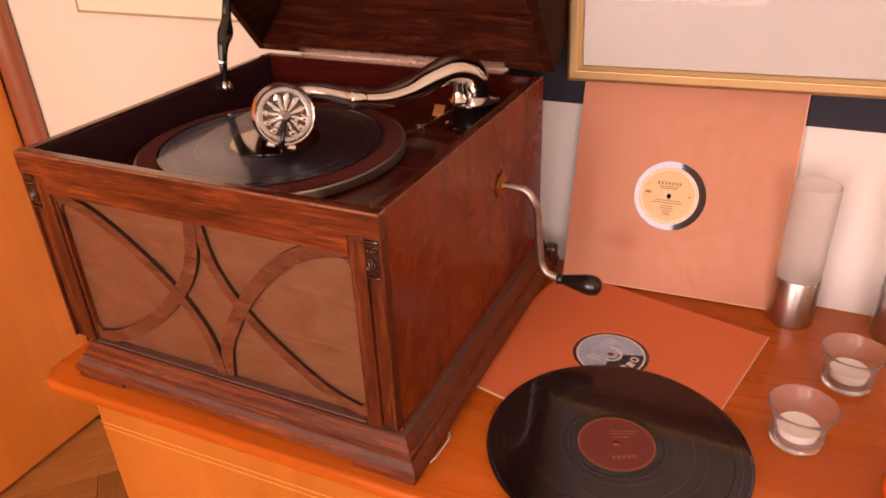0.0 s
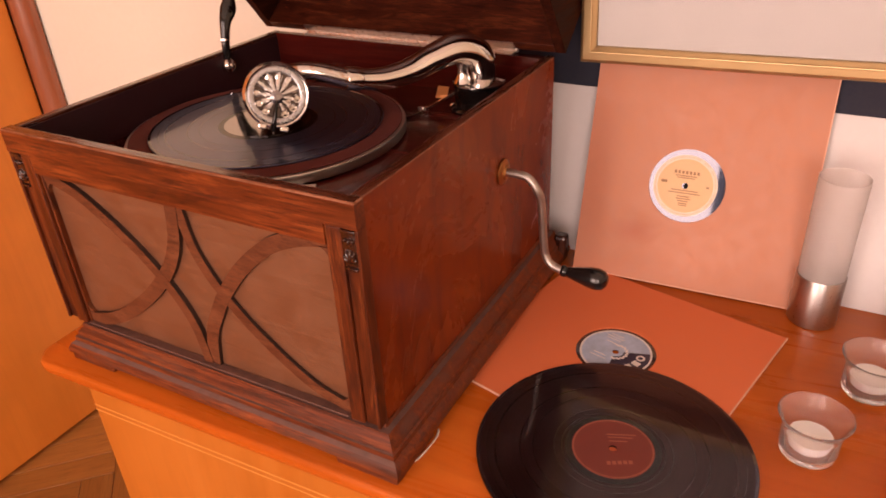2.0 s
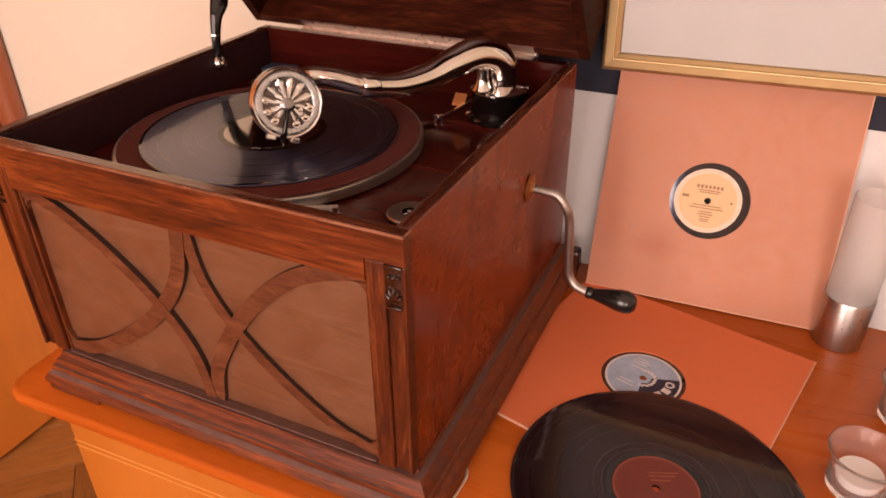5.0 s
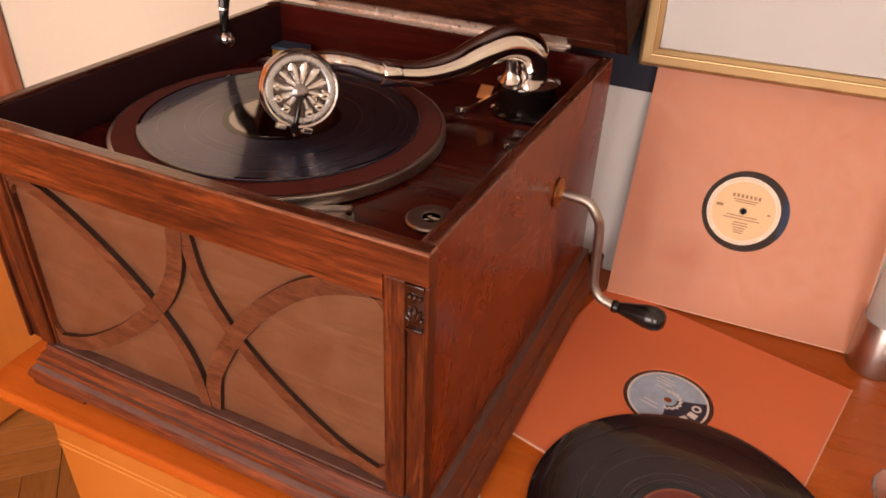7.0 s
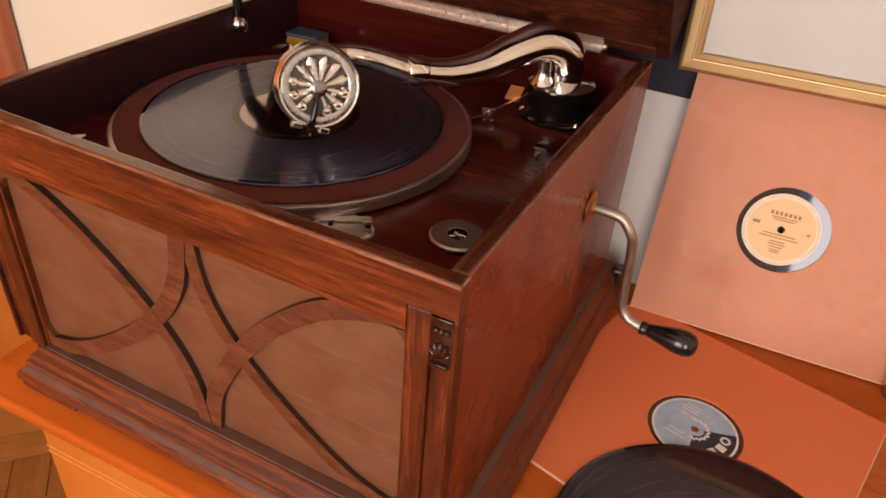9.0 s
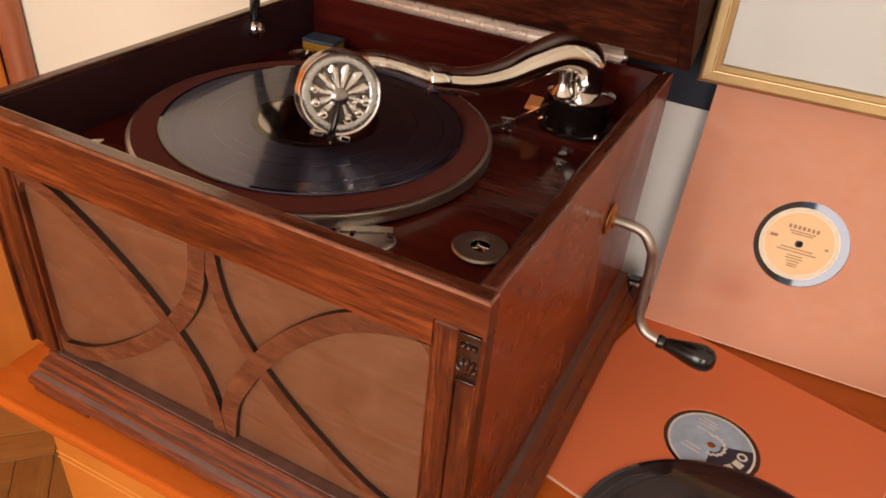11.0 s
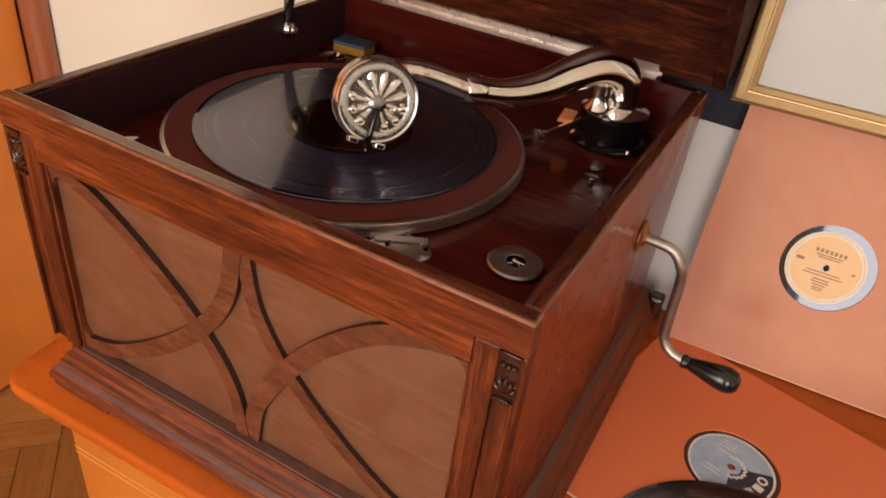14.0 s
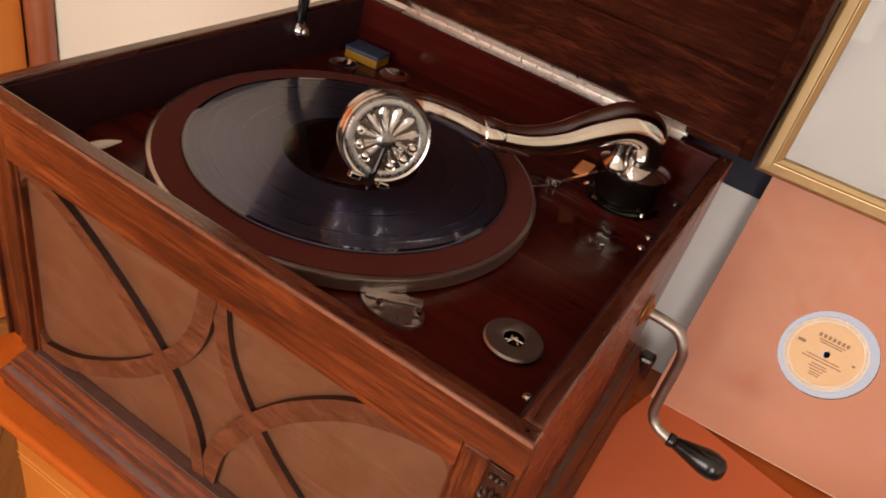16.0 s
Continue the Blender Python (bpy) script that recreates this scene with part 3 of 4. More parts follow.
# stay arm holding the lid
stay = part("lid_stay", tube(spline([(-0.588, 0.7610, 0.994, 0.0042), (-0.588, 0.7630, 1.02, 0.0048), (-0.588, 0.7690, 1.045, 0.0066), (-0.588, 0.7780, 1.060, 0.0095), (-0.588, 0.7840, 1.075, 0.0062), (-0.588, 0.7910, 1.098, 0.0052), (-0.588, 0.8110, 1.15, 0.005), (-0.588, 0.8250, 1.185, 0.005)], 5), 12, flat=0.45), BLACK, gram, "black metal lid stay", smooth=True)
part("stay_pivot", lathe([(0.0, 0), (0.0080, 0), (0.0088, 0.003), (0.0090, 0.007), (0.0070, 0.0100), (0.0045, 0.0108), (0.0040, 0.0130), (0.0025, 0.0142), (0, 0.0145)], 20, pose(-0.592, 0.7610, 0.996, 0, 90, 0)), CHROME, stay, "shiny nickel pivot", smooth=True)
part("stay_rivet", lathe([(0, 0), (0.0045, 0), (0.004, 0.002), (0, 0.003)], 14, pose(-0.5845, 0.7780, 1.060, 0, 90, 0)), BLACK, stay, smooth=True)
part("stay_band", tube([(-0.588, 0.7635, 1.026, 0.0056), (-0.588, 0.7638, 1.0275, 0.0056)], 12, flat=0.5), NICKEL, stay)

# ---- platter ----
TX, TY = -0.440, 0.656
tt = part("turntable", lathe([(0.0, 0.9640), (0.130, 0.9640), (0.137, 0.9648), (0.1442, 0.9652), (0.1455, 0.966), (0.1455, 0.9735), (0.1446, 0.9752), (0.142, 0.9756), (0.0, 0.9756)], 128, pose(TX, TY, 0)), RIM, gram, "nickel rimmed turntable platter", smooth=True)
part("felt_mat", lathe([(0.0, 0.9756), (0.1412, 0.9756), (0.1416, 0.9762), (0.141, 0.9768), (0.0, 0.9768)], 128, pose(TX, TY, 0)), FELT, tt, "red-brown felt mat", smooth=True)
part("spindle", lathe([(0.0, 0.974), (0.0032, 0.974), (0.0032, 0.985), (0.002, 0.9875), (0, 0.988)], 16, pose(TX, TY, 0)), CHROME, tt, smooth=True)


def vinyl_mat(name, lo, hi, coat, rough):
    """Grooved shellac: a groove sheen that fans out from the middle, under a clear gloss."""
    m, nt, b = mat_base(name, 0.3, 0.9, hi)
    b.inputs["Coat Weight"].default_value = coat
    b.inputs["Coat IOR"].default_value = 1.5
    b.inputs["Coat Roughness"].default_value = rough
    tc = nt.nodes.new("ShaderNodeTexCoord")
    dist = nt.nodes.new("ShaderNodeVectorMath")
    dist.operation = "LENGTH"
    nt.links.new(tc.outputs["Object"], dist.inputs[0])
    band = nt.nodes.new("ShaderNodeTexNoise")
    band.noise_dimensions = "1D"
    band.inputs["Scale"].default_value = 320.0
    band.inputs["Detail"].default_value = 5
    nt.links.new(dist.outputs["Value"], band.inputs["W"])
    nt.links.new(grey(nt, band.outputs["Fac"], 0.27, 0.32), b.inputs["Roughness"])
    nt.links.new(ramp(nt, band.outputs["Fac"], [(0.3, lo), (0.7, hi)]), b.inputs["Base Color"])
    b.inputs["Anisotropic"].default_value = 0.85
    b.inputs["Anisotropic Rotation"].default_value = 0.25
    tg = nt.nodes.new("ShaderNodeTangent")
    tg.axis = "Z"
    nt.links.new(tg.outputs[0], b.inputs["Tangent"])
    return m


VINYL = vinyl_mat("blue-black shellac grooves", (0.068, 0.072, 0.138), (0.082, 0.086, 0.160), 0.5, 0.04)
VINYL_DARK = vinyl_mat("brown-black shellac grooves", (0.026, 0.013, 0.016), (0.034, 0.016, 0.020), 0.7, 0.05)
SHELLAC = plain("smooth shellac", (0.010, 0.008, 0.011), 0.035, 0, 0.15, 60, 0, 0.01)
SHELLAC.node_tree.nodes["Principled BSDF"].inputs["IOR"].default_value = 1.85
SHELLAC.node_tree.nodes["Principled BSDF"].inputs["Specular Tint"].default_value = (0.86, 0.86, 1.0, 1)
LABEL_RED = plain("dark red record label", (0.155, 0.026, 0.018), 0.45, 0, 0.12, 90, 0.05)
LABEL_RED_EDGE = plain("worn label print", (0.30, 0.10, 0.06), 0.5, 0, 0.2, 200)
LABEL_GREY = plain("silver grey record label", (0.34, 0.32, 0.33), 0.07, 1.0, 0.10, 90, 0, 0.02)
LABEL_CREAM = plain("cream record label", (0.70, 0.445, 0.235), 0.55, 0, 0.05, 90, 0.03)
LABEL_SILVER = plain("silver label border", (0.50, 0.41, 0.32), 0.4, 0.2, 0.08, 120, 0.03)
LABEL_INK = plain("brown label ink", (0.30, 0.17, 0.09), 0.7, 0, 0.15, 200, 0)
LABEL_FAINT = plain("faint label print", (0.50, 0.33, 0.19), 0.7, 0, 0.15, 200, 0)
LABEL_BLUE = plain("pale blue record label", (0.36, 0.46, 0.62), 0.5, 0, 0.35, 60, 0.03)
LABEL_NAVY = plain("navy label field", (0.018, 0.018, 0.045), 0.5, 0, 0.2, 90, 0)
LABEL_WHITE = plain("white label print", (0.72, 0.68, 0.66), 0.6, 0, 0.1, 200, 0)


def disc_profile(r, th):
    return [(0.0036, 0), (r - 0.0008, 0), (r, th * 0.3), (r, th * 0.7), (r - 0.0008, th), (r - 0.003, th * 0.96), (0.0036, th * 0.96)]


def ring(r0, r1, z0, z1, n=64):
    return lathe([(r0, z0), (r1, z0), (r1, z1), (r0, z1), (r0, z0)], n, caps=False)


def record(m, label_text, label_mat, rad, lab_r, th=0.0022, edge=None, face=None):
    rec = thing("record", m, label_text, "record")
    part("disc", lathe(disc_profile(rad, th), 128, caps=False), face or VINYL, rec, local=True, smooth=True)
    part("outer_rim", ring(rad - 0.0032, rad - 0.0006, th * 0.96, th + 0.0001, 128), SHELLAC, rec, local=True)
    part("run_out", ring(lab_r, lab_r + 0.006, th * 0.96, th * 0.96 + 0.0001), BLACK, rec, local=True)
    lab = part("paper_label", ring(0.0036, lab_r, th * 0.96, th * 0.96 + 0.0003), label_mat, rec, "round paper label", local=True)
    if edge:
        part("label_border", ring(lab_r - 0.002, lab_r - 0.0008, th * 0.96 + 0.0003, th * 0.96 + 0.0004), edge, lab, local=True)
    return rec, lab, th * 0.96 + 0.0003


record(pose(TX, TY, 0.9768), "black shellac record lying on the turntable felt", LABEL_GREY, 0.1218, 0.0455)

# ---- soundbox and tone arm ----
AX, AY = -0.268, 0.815
arm = part("tone_arm", tube(spline([(-0.266, 0.817, 0.994, 0.0150), (-0.2655, 0.8175, 1.010, 0.0155), (-0.271, 0.8105, 1.027, 0.0165), (-0.284, 0.7935, 1.0345, 0.0165), (-0.299, 0.7735, 1.0295, 0.0150), (-0.317, 0.750, 1.0195, 0.0130), (-0.336, 0.723, 1.0165, 0.0115), (-0.357, 0.695, 1.022, 0.0102)], 9), 28), CHROME, gram, "polished nickel gooseneck tone arm", smooth=True)
part("arm_collar", tube([(-0.350, 0.7045, 1.0200, 0.0112), (-0.351, 0.703, 1.0203, 0.0121), (-0.359, 0.6925, 1.0227, 0.0121), (-0.360, 0.691, 1.023, 0.0112)], 24), CHROME, arm, smooth=True)
part("arm_elbow", tube(spline([(-0.358, 0.694, 1.0225, 0.0100), (-0.367, 0.687, 1.0265, 0.0100), (-0.379, 0.678, 1.0315, 0.0095), (-0.393, 0.668, 1.0345, 0.009), (-0.406, 0.656, 1.0335, 0.0085), (-0.410, 0.644, 1.029, 0.008)], 7), 20), ELBOW, arm, "worn nickel elbow", smooth=True)
part("arm_flange", lathe([(0.0, 0.9995), (0.014, 0.9995), (0.018, 0.998), (0.027, 0.9965), (0.0300, 0.9952), (0.0300, 0.9935), (0.0, 0.9935)], 48, pose(AX, AY, 0)), CHROME, arm, smooth=True)
part("arm_pivot_cone", lathe([(0.0, 0.996), (0.011, 0.9965), (0.0075, 1.002), (0.006, 1.010), (0.007, 1.018), (0.0, 1.022)], 24, pose(-0.281, 0.799, 0)), NICKEL, arm, smooth=True)
base = part("arm_base", lathe([(0.0, BOARD), (0.0335, BOARD), (0.034, BOARD + 0.003), (0.032, BOARD + 0.005), (0.0285, BOARD + 0.006), (0.028, BOARD + 0.022), (0.0292, BOARD + 0.024), (0.0292, 0.9935), (0.0, 0.9935)], 48, pose(AX, AY, 0)), BLACK, gram, "black lacquered tone arm base", smooth=True)
for a in (-38, 82, 202):
    part("base_screw", lathe([(0, 0.0035), (0.002, 0.003), (0.0034, 0.001), (0.0036, 0)], 12, pose(AX + 0.0315 * math.cos(radians(a)), AY + 0.0315 * math.sin(radians(a)), BOARD + 0.003), caps=False), CHROME, base, smooth=True)

nrm = Vector((0.72, -0.66, 0.24)).normalized()
upv = (Vector((0, 0, 1)) - nrm * nrm.z).normalized()
sbm = Matrix((upv.cross(nrm), upv, nrm)).transposed().to_4x4()
sbm = sbm @ pose(0, 0, 0, 0, 0, -17)
sbm.translation = Vector((-0.4, 0.631, 1.0195))
SR = 0.0322
sb = part("soundbox", lathe([(0.0, -0.010), (0.020, -0.010), (0.030, -0.008), (SR, -0.006), (SR, -0.001), (0.0305, 0.001), (SR - 0.001, 0.002), (SR - 0.001, 0.005), (0.030, 0.0062), (0.0285, 0.0055), (0.0275, 0.0035), (0.0, 0.0035)], 64, sbm), NICKEL, gram, "nickel soundbox with a pierced fan face", smooth=True)
part("diaphragm", lathe([(0.0, 0.0036), (0.026, 0.0036), (0.026, 0.0038), (0.0, 0.0040)], 40, sbm), plain("brown mica diaphragm", (0.09, 0.062, 0.048), 0.2, 0.3, 0.3, 300, 0.05), sb)
FACE = plain("dull nickel face", (0.45, 0.45, 0.47), 0.28, 1.0, 0.12, 80, 0.03)
FACE_DARK = plain("tarnished nickel plate", (0.30, 0.28, 0.29), 0.22, 1.0, 0.25, 90, 0.04)
PETAL = plain("bright nickel petal", (0.66, 0.645, 0.64), 0.24, 1.0, 0.1, 90, 0.03)
part("face_ring", lathe([(0.0218, 0.0040), (0.0278, 0.0044), (0.0280, 0.0056), (0.0272, 0.0066), (0.0235, 0.0070), (0.0222, 0.0064), (0.0218, 0.0040)], 56, sbm, caps=False), FACE, sb, smooth=True)
part("face_hub", lathe([(0.0, 0.0078), (0.003, 0.0077), (0.0058, 0.0072), (0.0068, 0.0064), (0.0070, 0.0044)], 28, sbm @ Matrix.Translation((0, -0.0015, 0)), caps=False), FACE_DARK, sb, smooth=True)


def petal(a, r0, r1, w):
    """A teardrop bar with a raised middle, widening to a round outer end."""
    bm = bmesh.new()
    m = sbm @ Matrix.Translation((0, -0.0004, 0)) @ pose(0, 0, 0, 0, 0, -a)
    rows = []
    for k in range(9):
        t = k / 8
        hw = w * (0.28 + 0.72 * t) if t < 0.75 else w * (0.82 + 0.18 * t) * math.sqrt(max(0.0, 1 - ((t - 0.75) / 0.27) ** 2))
        y = r0 + (r1 - r0) * t
        rows.append([bm.verts.new(m @ Vector((x, y, z))) for x, z in ((-hw, 0.0040), (-hw, 0.0056), (-hw * 0.4, 0.0068), (hw * 0.4, 0.0068), (hw, 0.0056), (hw, 0.0040))])
    for p, q in zip(rows, rows[1:]):
        for k in range(6):
            bm.faces.new((p[k], p[(k + 1) % 6], q[(k + 1) % 6], q[k]))
    bm.faces.new(rows[0])
    bm.faces.new(rows[-1])
    part("face_petal", bm, PETAL, sb)


for k in range(11):
    petal(-150 + k * 30, 0.004, 0.0226, 0.0037)
for a, rr, sz in ((90, 0.0192, 1.15), (120, 0.0190, 1.15), (150, 0.0188, 1.15), (210, 0.0188, 1.05), (240, 0.0192, 0.95), (270, 0.0196, 0.9), (104, 0.0118, 0.6)):
    p = sbm @ Matrix.Translation((rr * math.sin(radians(a)), rr * math.cos(radians(a)), 0.0055)) @ Matrix.Diagonal((sz, sz, sz, 1))
    part("face_boss", lathe([(0.0, 0.0034), (0.0018, 0.0032), (0.0022, 0.0022), (0.0032, 0.0026), (0.0038, 0.0014), (0.0038, 0)], 10, p, caps=False), CHROME, sb)
for sx in (-0.0105, 0.0105):
    bm = box(sx - 0.0042, sx + 0.0042, -0.0335, -0.0285, 0.001, 0.0085, 0.0012)
    bmesh.ops.transform(bm, matrix=sbm, verts=bm.verts)
    part("needle_lug", bm, CHROME, sb)
part("needle_bar", tube([tuple(sbm @ Vector((0, -0.006, 0.0078))) + (0.0016,), tuple(sbm @ Vector((0, -0.022, 0.009))) + (0.0022,), tuple(sbm @ Vector((0, -0.030, 0.0075))) + (0.003,), tuple(sbm @ Vector((0, -0.0345, 0.006))) + (0.0024,)], 10), BLACK, sb, smooth=True)
part("needle", tube([tuple(sbm @ Vector((0, -0.0335, 0.006))) + (0.0009,), tuple(sbm @ Vector((0.0005, -0.0372, 0.008))) + (0.0003,)], 8), STEEL, sb)

# ---- fittings on the motor board ----
brace = part("auto_brake", tube(spline([(-0.332, 0.752, BOARD + 0.002, 0.0035), (-0.322, 0.766, BOARD + 0.003, 0.003), (-0.312, 0.778, BOARD + 0.008, 0.0035), (-0.292, 0.798, BOARD + 0.020, 0.004)], 5), 10, flat=0.5), NICKEL, gram, "nickel automatic brake arm", smooth=True)
bm = box(-0.006, 0.006, -0.001, 0.001, -0.0075, 0.0075)
bmesh.ops.transform(bm, matrix=pose(-0.301, 0.787, 0.986, 20, 12, 35), verts=bm.verts)
part("copper_plate", bm, plain("bright copper plate", (0.75, 0.30, 0.10), 0.4, 0.5, 0.1), brace, "bright copper plate")
for x, y in ((-0.320, 0.770), (-0.314, 0.772)):
    part("brake_screw", lathe([(0, 0.010), (0.003, 0.0095), (0.0035, 0.006), (0.002, 0.004), (0.002, 0)], 12, pose(x, y, BOARD), caps=False), CHROME, brace, smooth=True)
cup = part("needle_cup", lathe([(0.0, 0.0008), (0.0068, 0.0010), (0.0070, 0.0044), (0.0080, 0.0050), (0.0178, 0.0046), (0.0192, 0.0034), (0.0190, 0.0020), (0.0172, 0.0016), (0.0170, 0.0), (0.0, 0.0)], 40, pose(-0.2535, 0.5805, BOARD)), plain("dull nickel cup", (0.34, 0.31, 0.30), 0.38, 1.0, 0.2, 120), gram, "round nickel needle cup", smooth=True)
part("cup_well", lathe([(0, 0.0011), (0.0065, 0.0011), (0.0067, 0.0047), (0.0064, 0.0047)], 30, pose(-0.2535, 0.5805, BOARD), caps=False), BLACK, cup)
for i in range(5):
    a = radians(25 + i * 41)
    q = pose(-0.2535 + 0.001 * i - 0.002, 0.5805, BOARD + 0.0017 + 0.0005 * i)
    part("gramophone_needle", tube([tuple(q @ Vector((-0.0045 * math.cos(a), -0.0045 * math.sin(a), 0))) + (0.0005,), tuple(q @ Vector((0.0045 * math.cos(a), 0.0045 * math.sin(a), 0.001))) + (0.0003,)], 6), CHROME, cup)
speed = part("speed_regulator", box(-0.2615, -0.2495, 0.7405, 0.7425, BOARD, BOARD + 0.001), CHROME, gram, "small nickel speed regulator")
bm = box(-0.2615, -0.2495, 0.7535, 0.7555, BOARD, BOARD + 0.001)
part("regulator_bar", bm, CHROME, speed)
bm = box(-0.009, 0.009, -0.001, 0.001, 0.0002, 0.0011)
bmesh.ops.transform(bm, matrix=pose(-0.2555, 0.748, BOARD, 0, 0, 48), verts=bm.verts)
part("regulator_bar", bm, CHROME, speed)
part("regulator_knob", lathe([(0, 0.008), (0.0022, 0.0075), (0.0028, 0.005), (0.0016, 0.003), (0.0016, 0)], 14, pose(-0.2505, 0.719, BOARD), caps=False), CHROME, speed, smooth=True)
for x, y in ((-0.226, 0.548), (-0.228, 0.849), (-0.228, 0.755), (-0.228, 0.775), (-0.572, 0.53)):
    part("board_screw", lathe([(0, 0.0022), (0.0022, 0.0018), (0.0034, 0.0006), (0.0036, 0)], 14, pose(x, y, BOARD), caps=False), CHROME, gram, smooth=True)
plate = part("brake_plate", lathe([(0, 0.0022), (0.0215, 0.0022), (0.022, 0.0016), (0.022, 0)], 40, pose(-0.3245, 0.552, BOARD) @ Matrix.Diagonal((1, 0.66, 1, 1)), caps=False), STEEL, gram, "steel brake plate")
bm = box(-0.018, 0.018, -0.0035, 0.0035, 0.0022, 0.0038, 0.0008)
bmesh.ops.transform(bm, matrix=pose(-0.327, 0.557, BOARD, 0, 0, 30), verts=bm.verts)
part("brake_lever", bm, STEEL, plate)
for x, y in ((-0.330, 0.545), (-0.3085, 0.5555)):
    part("brake_screw", lathe([(0, 0.0075), (0.0022, 0.007), (0.0028, 0.0045), (0.0028, 0.004)], 14, pose(x, y, BOARD), caps=False), CHROME, plate, smooth=True)
bm = bmesh.new()
tube(spline([(-0.564, 0.519, BOARD + 0.005, 0.001), (-0.558, 0.524, BOARD + 0.008, 0.0035), (-0.553, 0.532, BOARD + 0.010, 0.0028), (-0.549, 0.539, BOARD + 0.011, 0.0006)], 5), 10, bm, flat=0.4)
part("ivory_pointer", bm, plain("ivory", (0.75, 0.68, 0.58), 0.4), gram, "ivory speed pointer", smooth=True)
for x, y, r in ((-0.560, 0.797, 0.015), (-0.518, 0.824, 0.0155)):
    bowl = part("needle_bowl", lathe([(0.0, 0.001), (r - 0.005, 0.0022), (r - 0.002, 0.0046), (r, 0.0044), (r - 0.0015, 0.0), (0, 0.0)], 36, pose(x, y, BOARD)), CHROME, gram, "small nickel needle bowl", smooth=True)

tin = thing("needle_tin", pose(-0.5585, 0.8335, BOARD, 0, 0, 5), "small blue and yellow needle tin on the motor board", "tin")
part("tin_body", box(-0.0185, 0.0185, -0.012, 0.012, 0.0002, 0.0085, 0.0008), plain("yellow tin", (0.42, 0.21, 0.025), 0.35, 0.2, 0.15), tin, "yellow printed side", local=True)
part("tin_lid", box(-0.019, 0.019, -0.0125, 0.0125, 0.0085, 0.0125, 0.0012), plain("blue tin lid", (0.045, 0.075, 0.13), 0.35, 0.1, 0.4, 90), tin, "blue printed lid", local=True)

# ---- crank ----
crank = part("crank", tube(spline([(-0.200, 0.7295, 0.931, 0.0044), (-0.187, 0.7292, 0.931, 0.0044), (-0.174, 0.7292, 0.9285, 0.0044), (-0.165, 0.730, 0.917, 0.0044), (-0.1615, 0.734, 0.901, 0.0044), (-0.160, 0.7405, 0.850, 0.0044), (-0.158, 0.742, 0.835, 0.0044), (-0.151, 0.7415, 0.8255, 0.0044), (-0.137, 0.740, 0.822, 0.0044), (-0.130, 0.740, 0.822, 0.0044)], 7), 16), CRANK, gram, "bent dull steel winding crank", smooth=True)
part("escutcheon", lathe([(0.0, 0.0), (0.0138, 0.0), (0.0138, 0.001), (0.0120, 0.0020), (0.008, 0.003), (0.0065, 0.005), (0.0, 0.005)], 36, pose(GX1, 0.7295, 0.931, 0, 90, 0)), BRASS, crank, "aged brass escutcheon", smooth=True)
part("crank_knob", lathe([(0.0, 0), (0.0058, 0), (0.0064, 0.002), (0.006, 0.005), (0.0052, 0.0065), (0.006, 0.008), (0.0063, 0.010), (0.0085, 0.02), (0.0112, 0.032), (0.0117, 0.040), (0.0100, 0.0465), (0.006, 0.050), (0.0, 0.051)], 32, pose(-0.1385, 0.740, 0.822, 2, 90, 0)), EBONY, crank, "turned black wooden knob", smooth=True)
part("back_corner_block", box(-0.194, -0.178, 0.862, 0.880, 0.7602, 0.790, 0.004), CARVED, gram)


# ---- sleeves ----
def sleeve(m, label_text, paper, x0, x1, y0, y1, hole):
    """A paper cover with a round hole at its own origin."""
    th = 0.0024
    s = thing("record_sleeve", m, label_text, "record sleeve")
    n = 64
    bm = bmesh.new()
    lay = []
    for z in (0.0, th):
        inner = [bm.verts.new((hole * math.cos(2 * math.pi * k / n), hole * math.sin(2 * math.pi * k / n), z)) for k in range(n)]
        outer = []
        for k in range(n):
            q = (k // 16, (k % 16) / 16)
            cs = ((x1, y0), (x1, y1), (x0, y1), (x0, y0))
            p0, p1 = cs[q[0]], cs[(q[0] + 1) % 4]
            outer.append(bm.verts.new((p0[0] + (p1[0] - p0[0]) * q[1], p0[1] + (p1[1] - p0[1]) * q[1], z)))
        inner = inner[-8:] + inner[:-8]
        for k in range(n):
            bm.faces.new((inner[k], inner[(k + 1) % n], outer[(k + 1) % n], outer[k]))
        lay.append((inner, outer))
    for j in (0, 1):
        for k in range(n):
            a, b = lay[0][j], lay[1][j]
            bm.faces.new((a[k], a[(k + 1) % n], b[(k + 1) % n], b[k]))
    part("paper_cover", bm, paper, s, local=True)
    part("paper_seam", box(x1 - 0.0006, x1 + 0.0006, y0, y1, 0.0003, th + 0.0003), PAPER_EDGE, s, "pale worn paper edge", local=True)
    part("paper_seam", box(x0, x1, y0 - 0.0006, y0 + 0.0006, 0.0003, th + 0.0003), PAPER_EDGE, s, local=True)
    part("disc", lathe([(0.0036, 0.0004), (0.112, 0.0004), (0.112, 0.0012), (0.0036, 0.0012)], 96, caps=False), SHELLAC, s, "black shellac disc inside", local=True)
    return s


def bar(name, x, y, w, hgt, z, m, lab, rot=0.0, par=None):
    bm = box(-w / 2, w / 2, -hgt / 2, hgt / 2, 0, 0.00012)
    bmesh.ops.transform(bm, matrix=pose(x, y, z, 0, 0, rot), verts=bm.verts)
    return part(name, bm, m, lab, local=True)


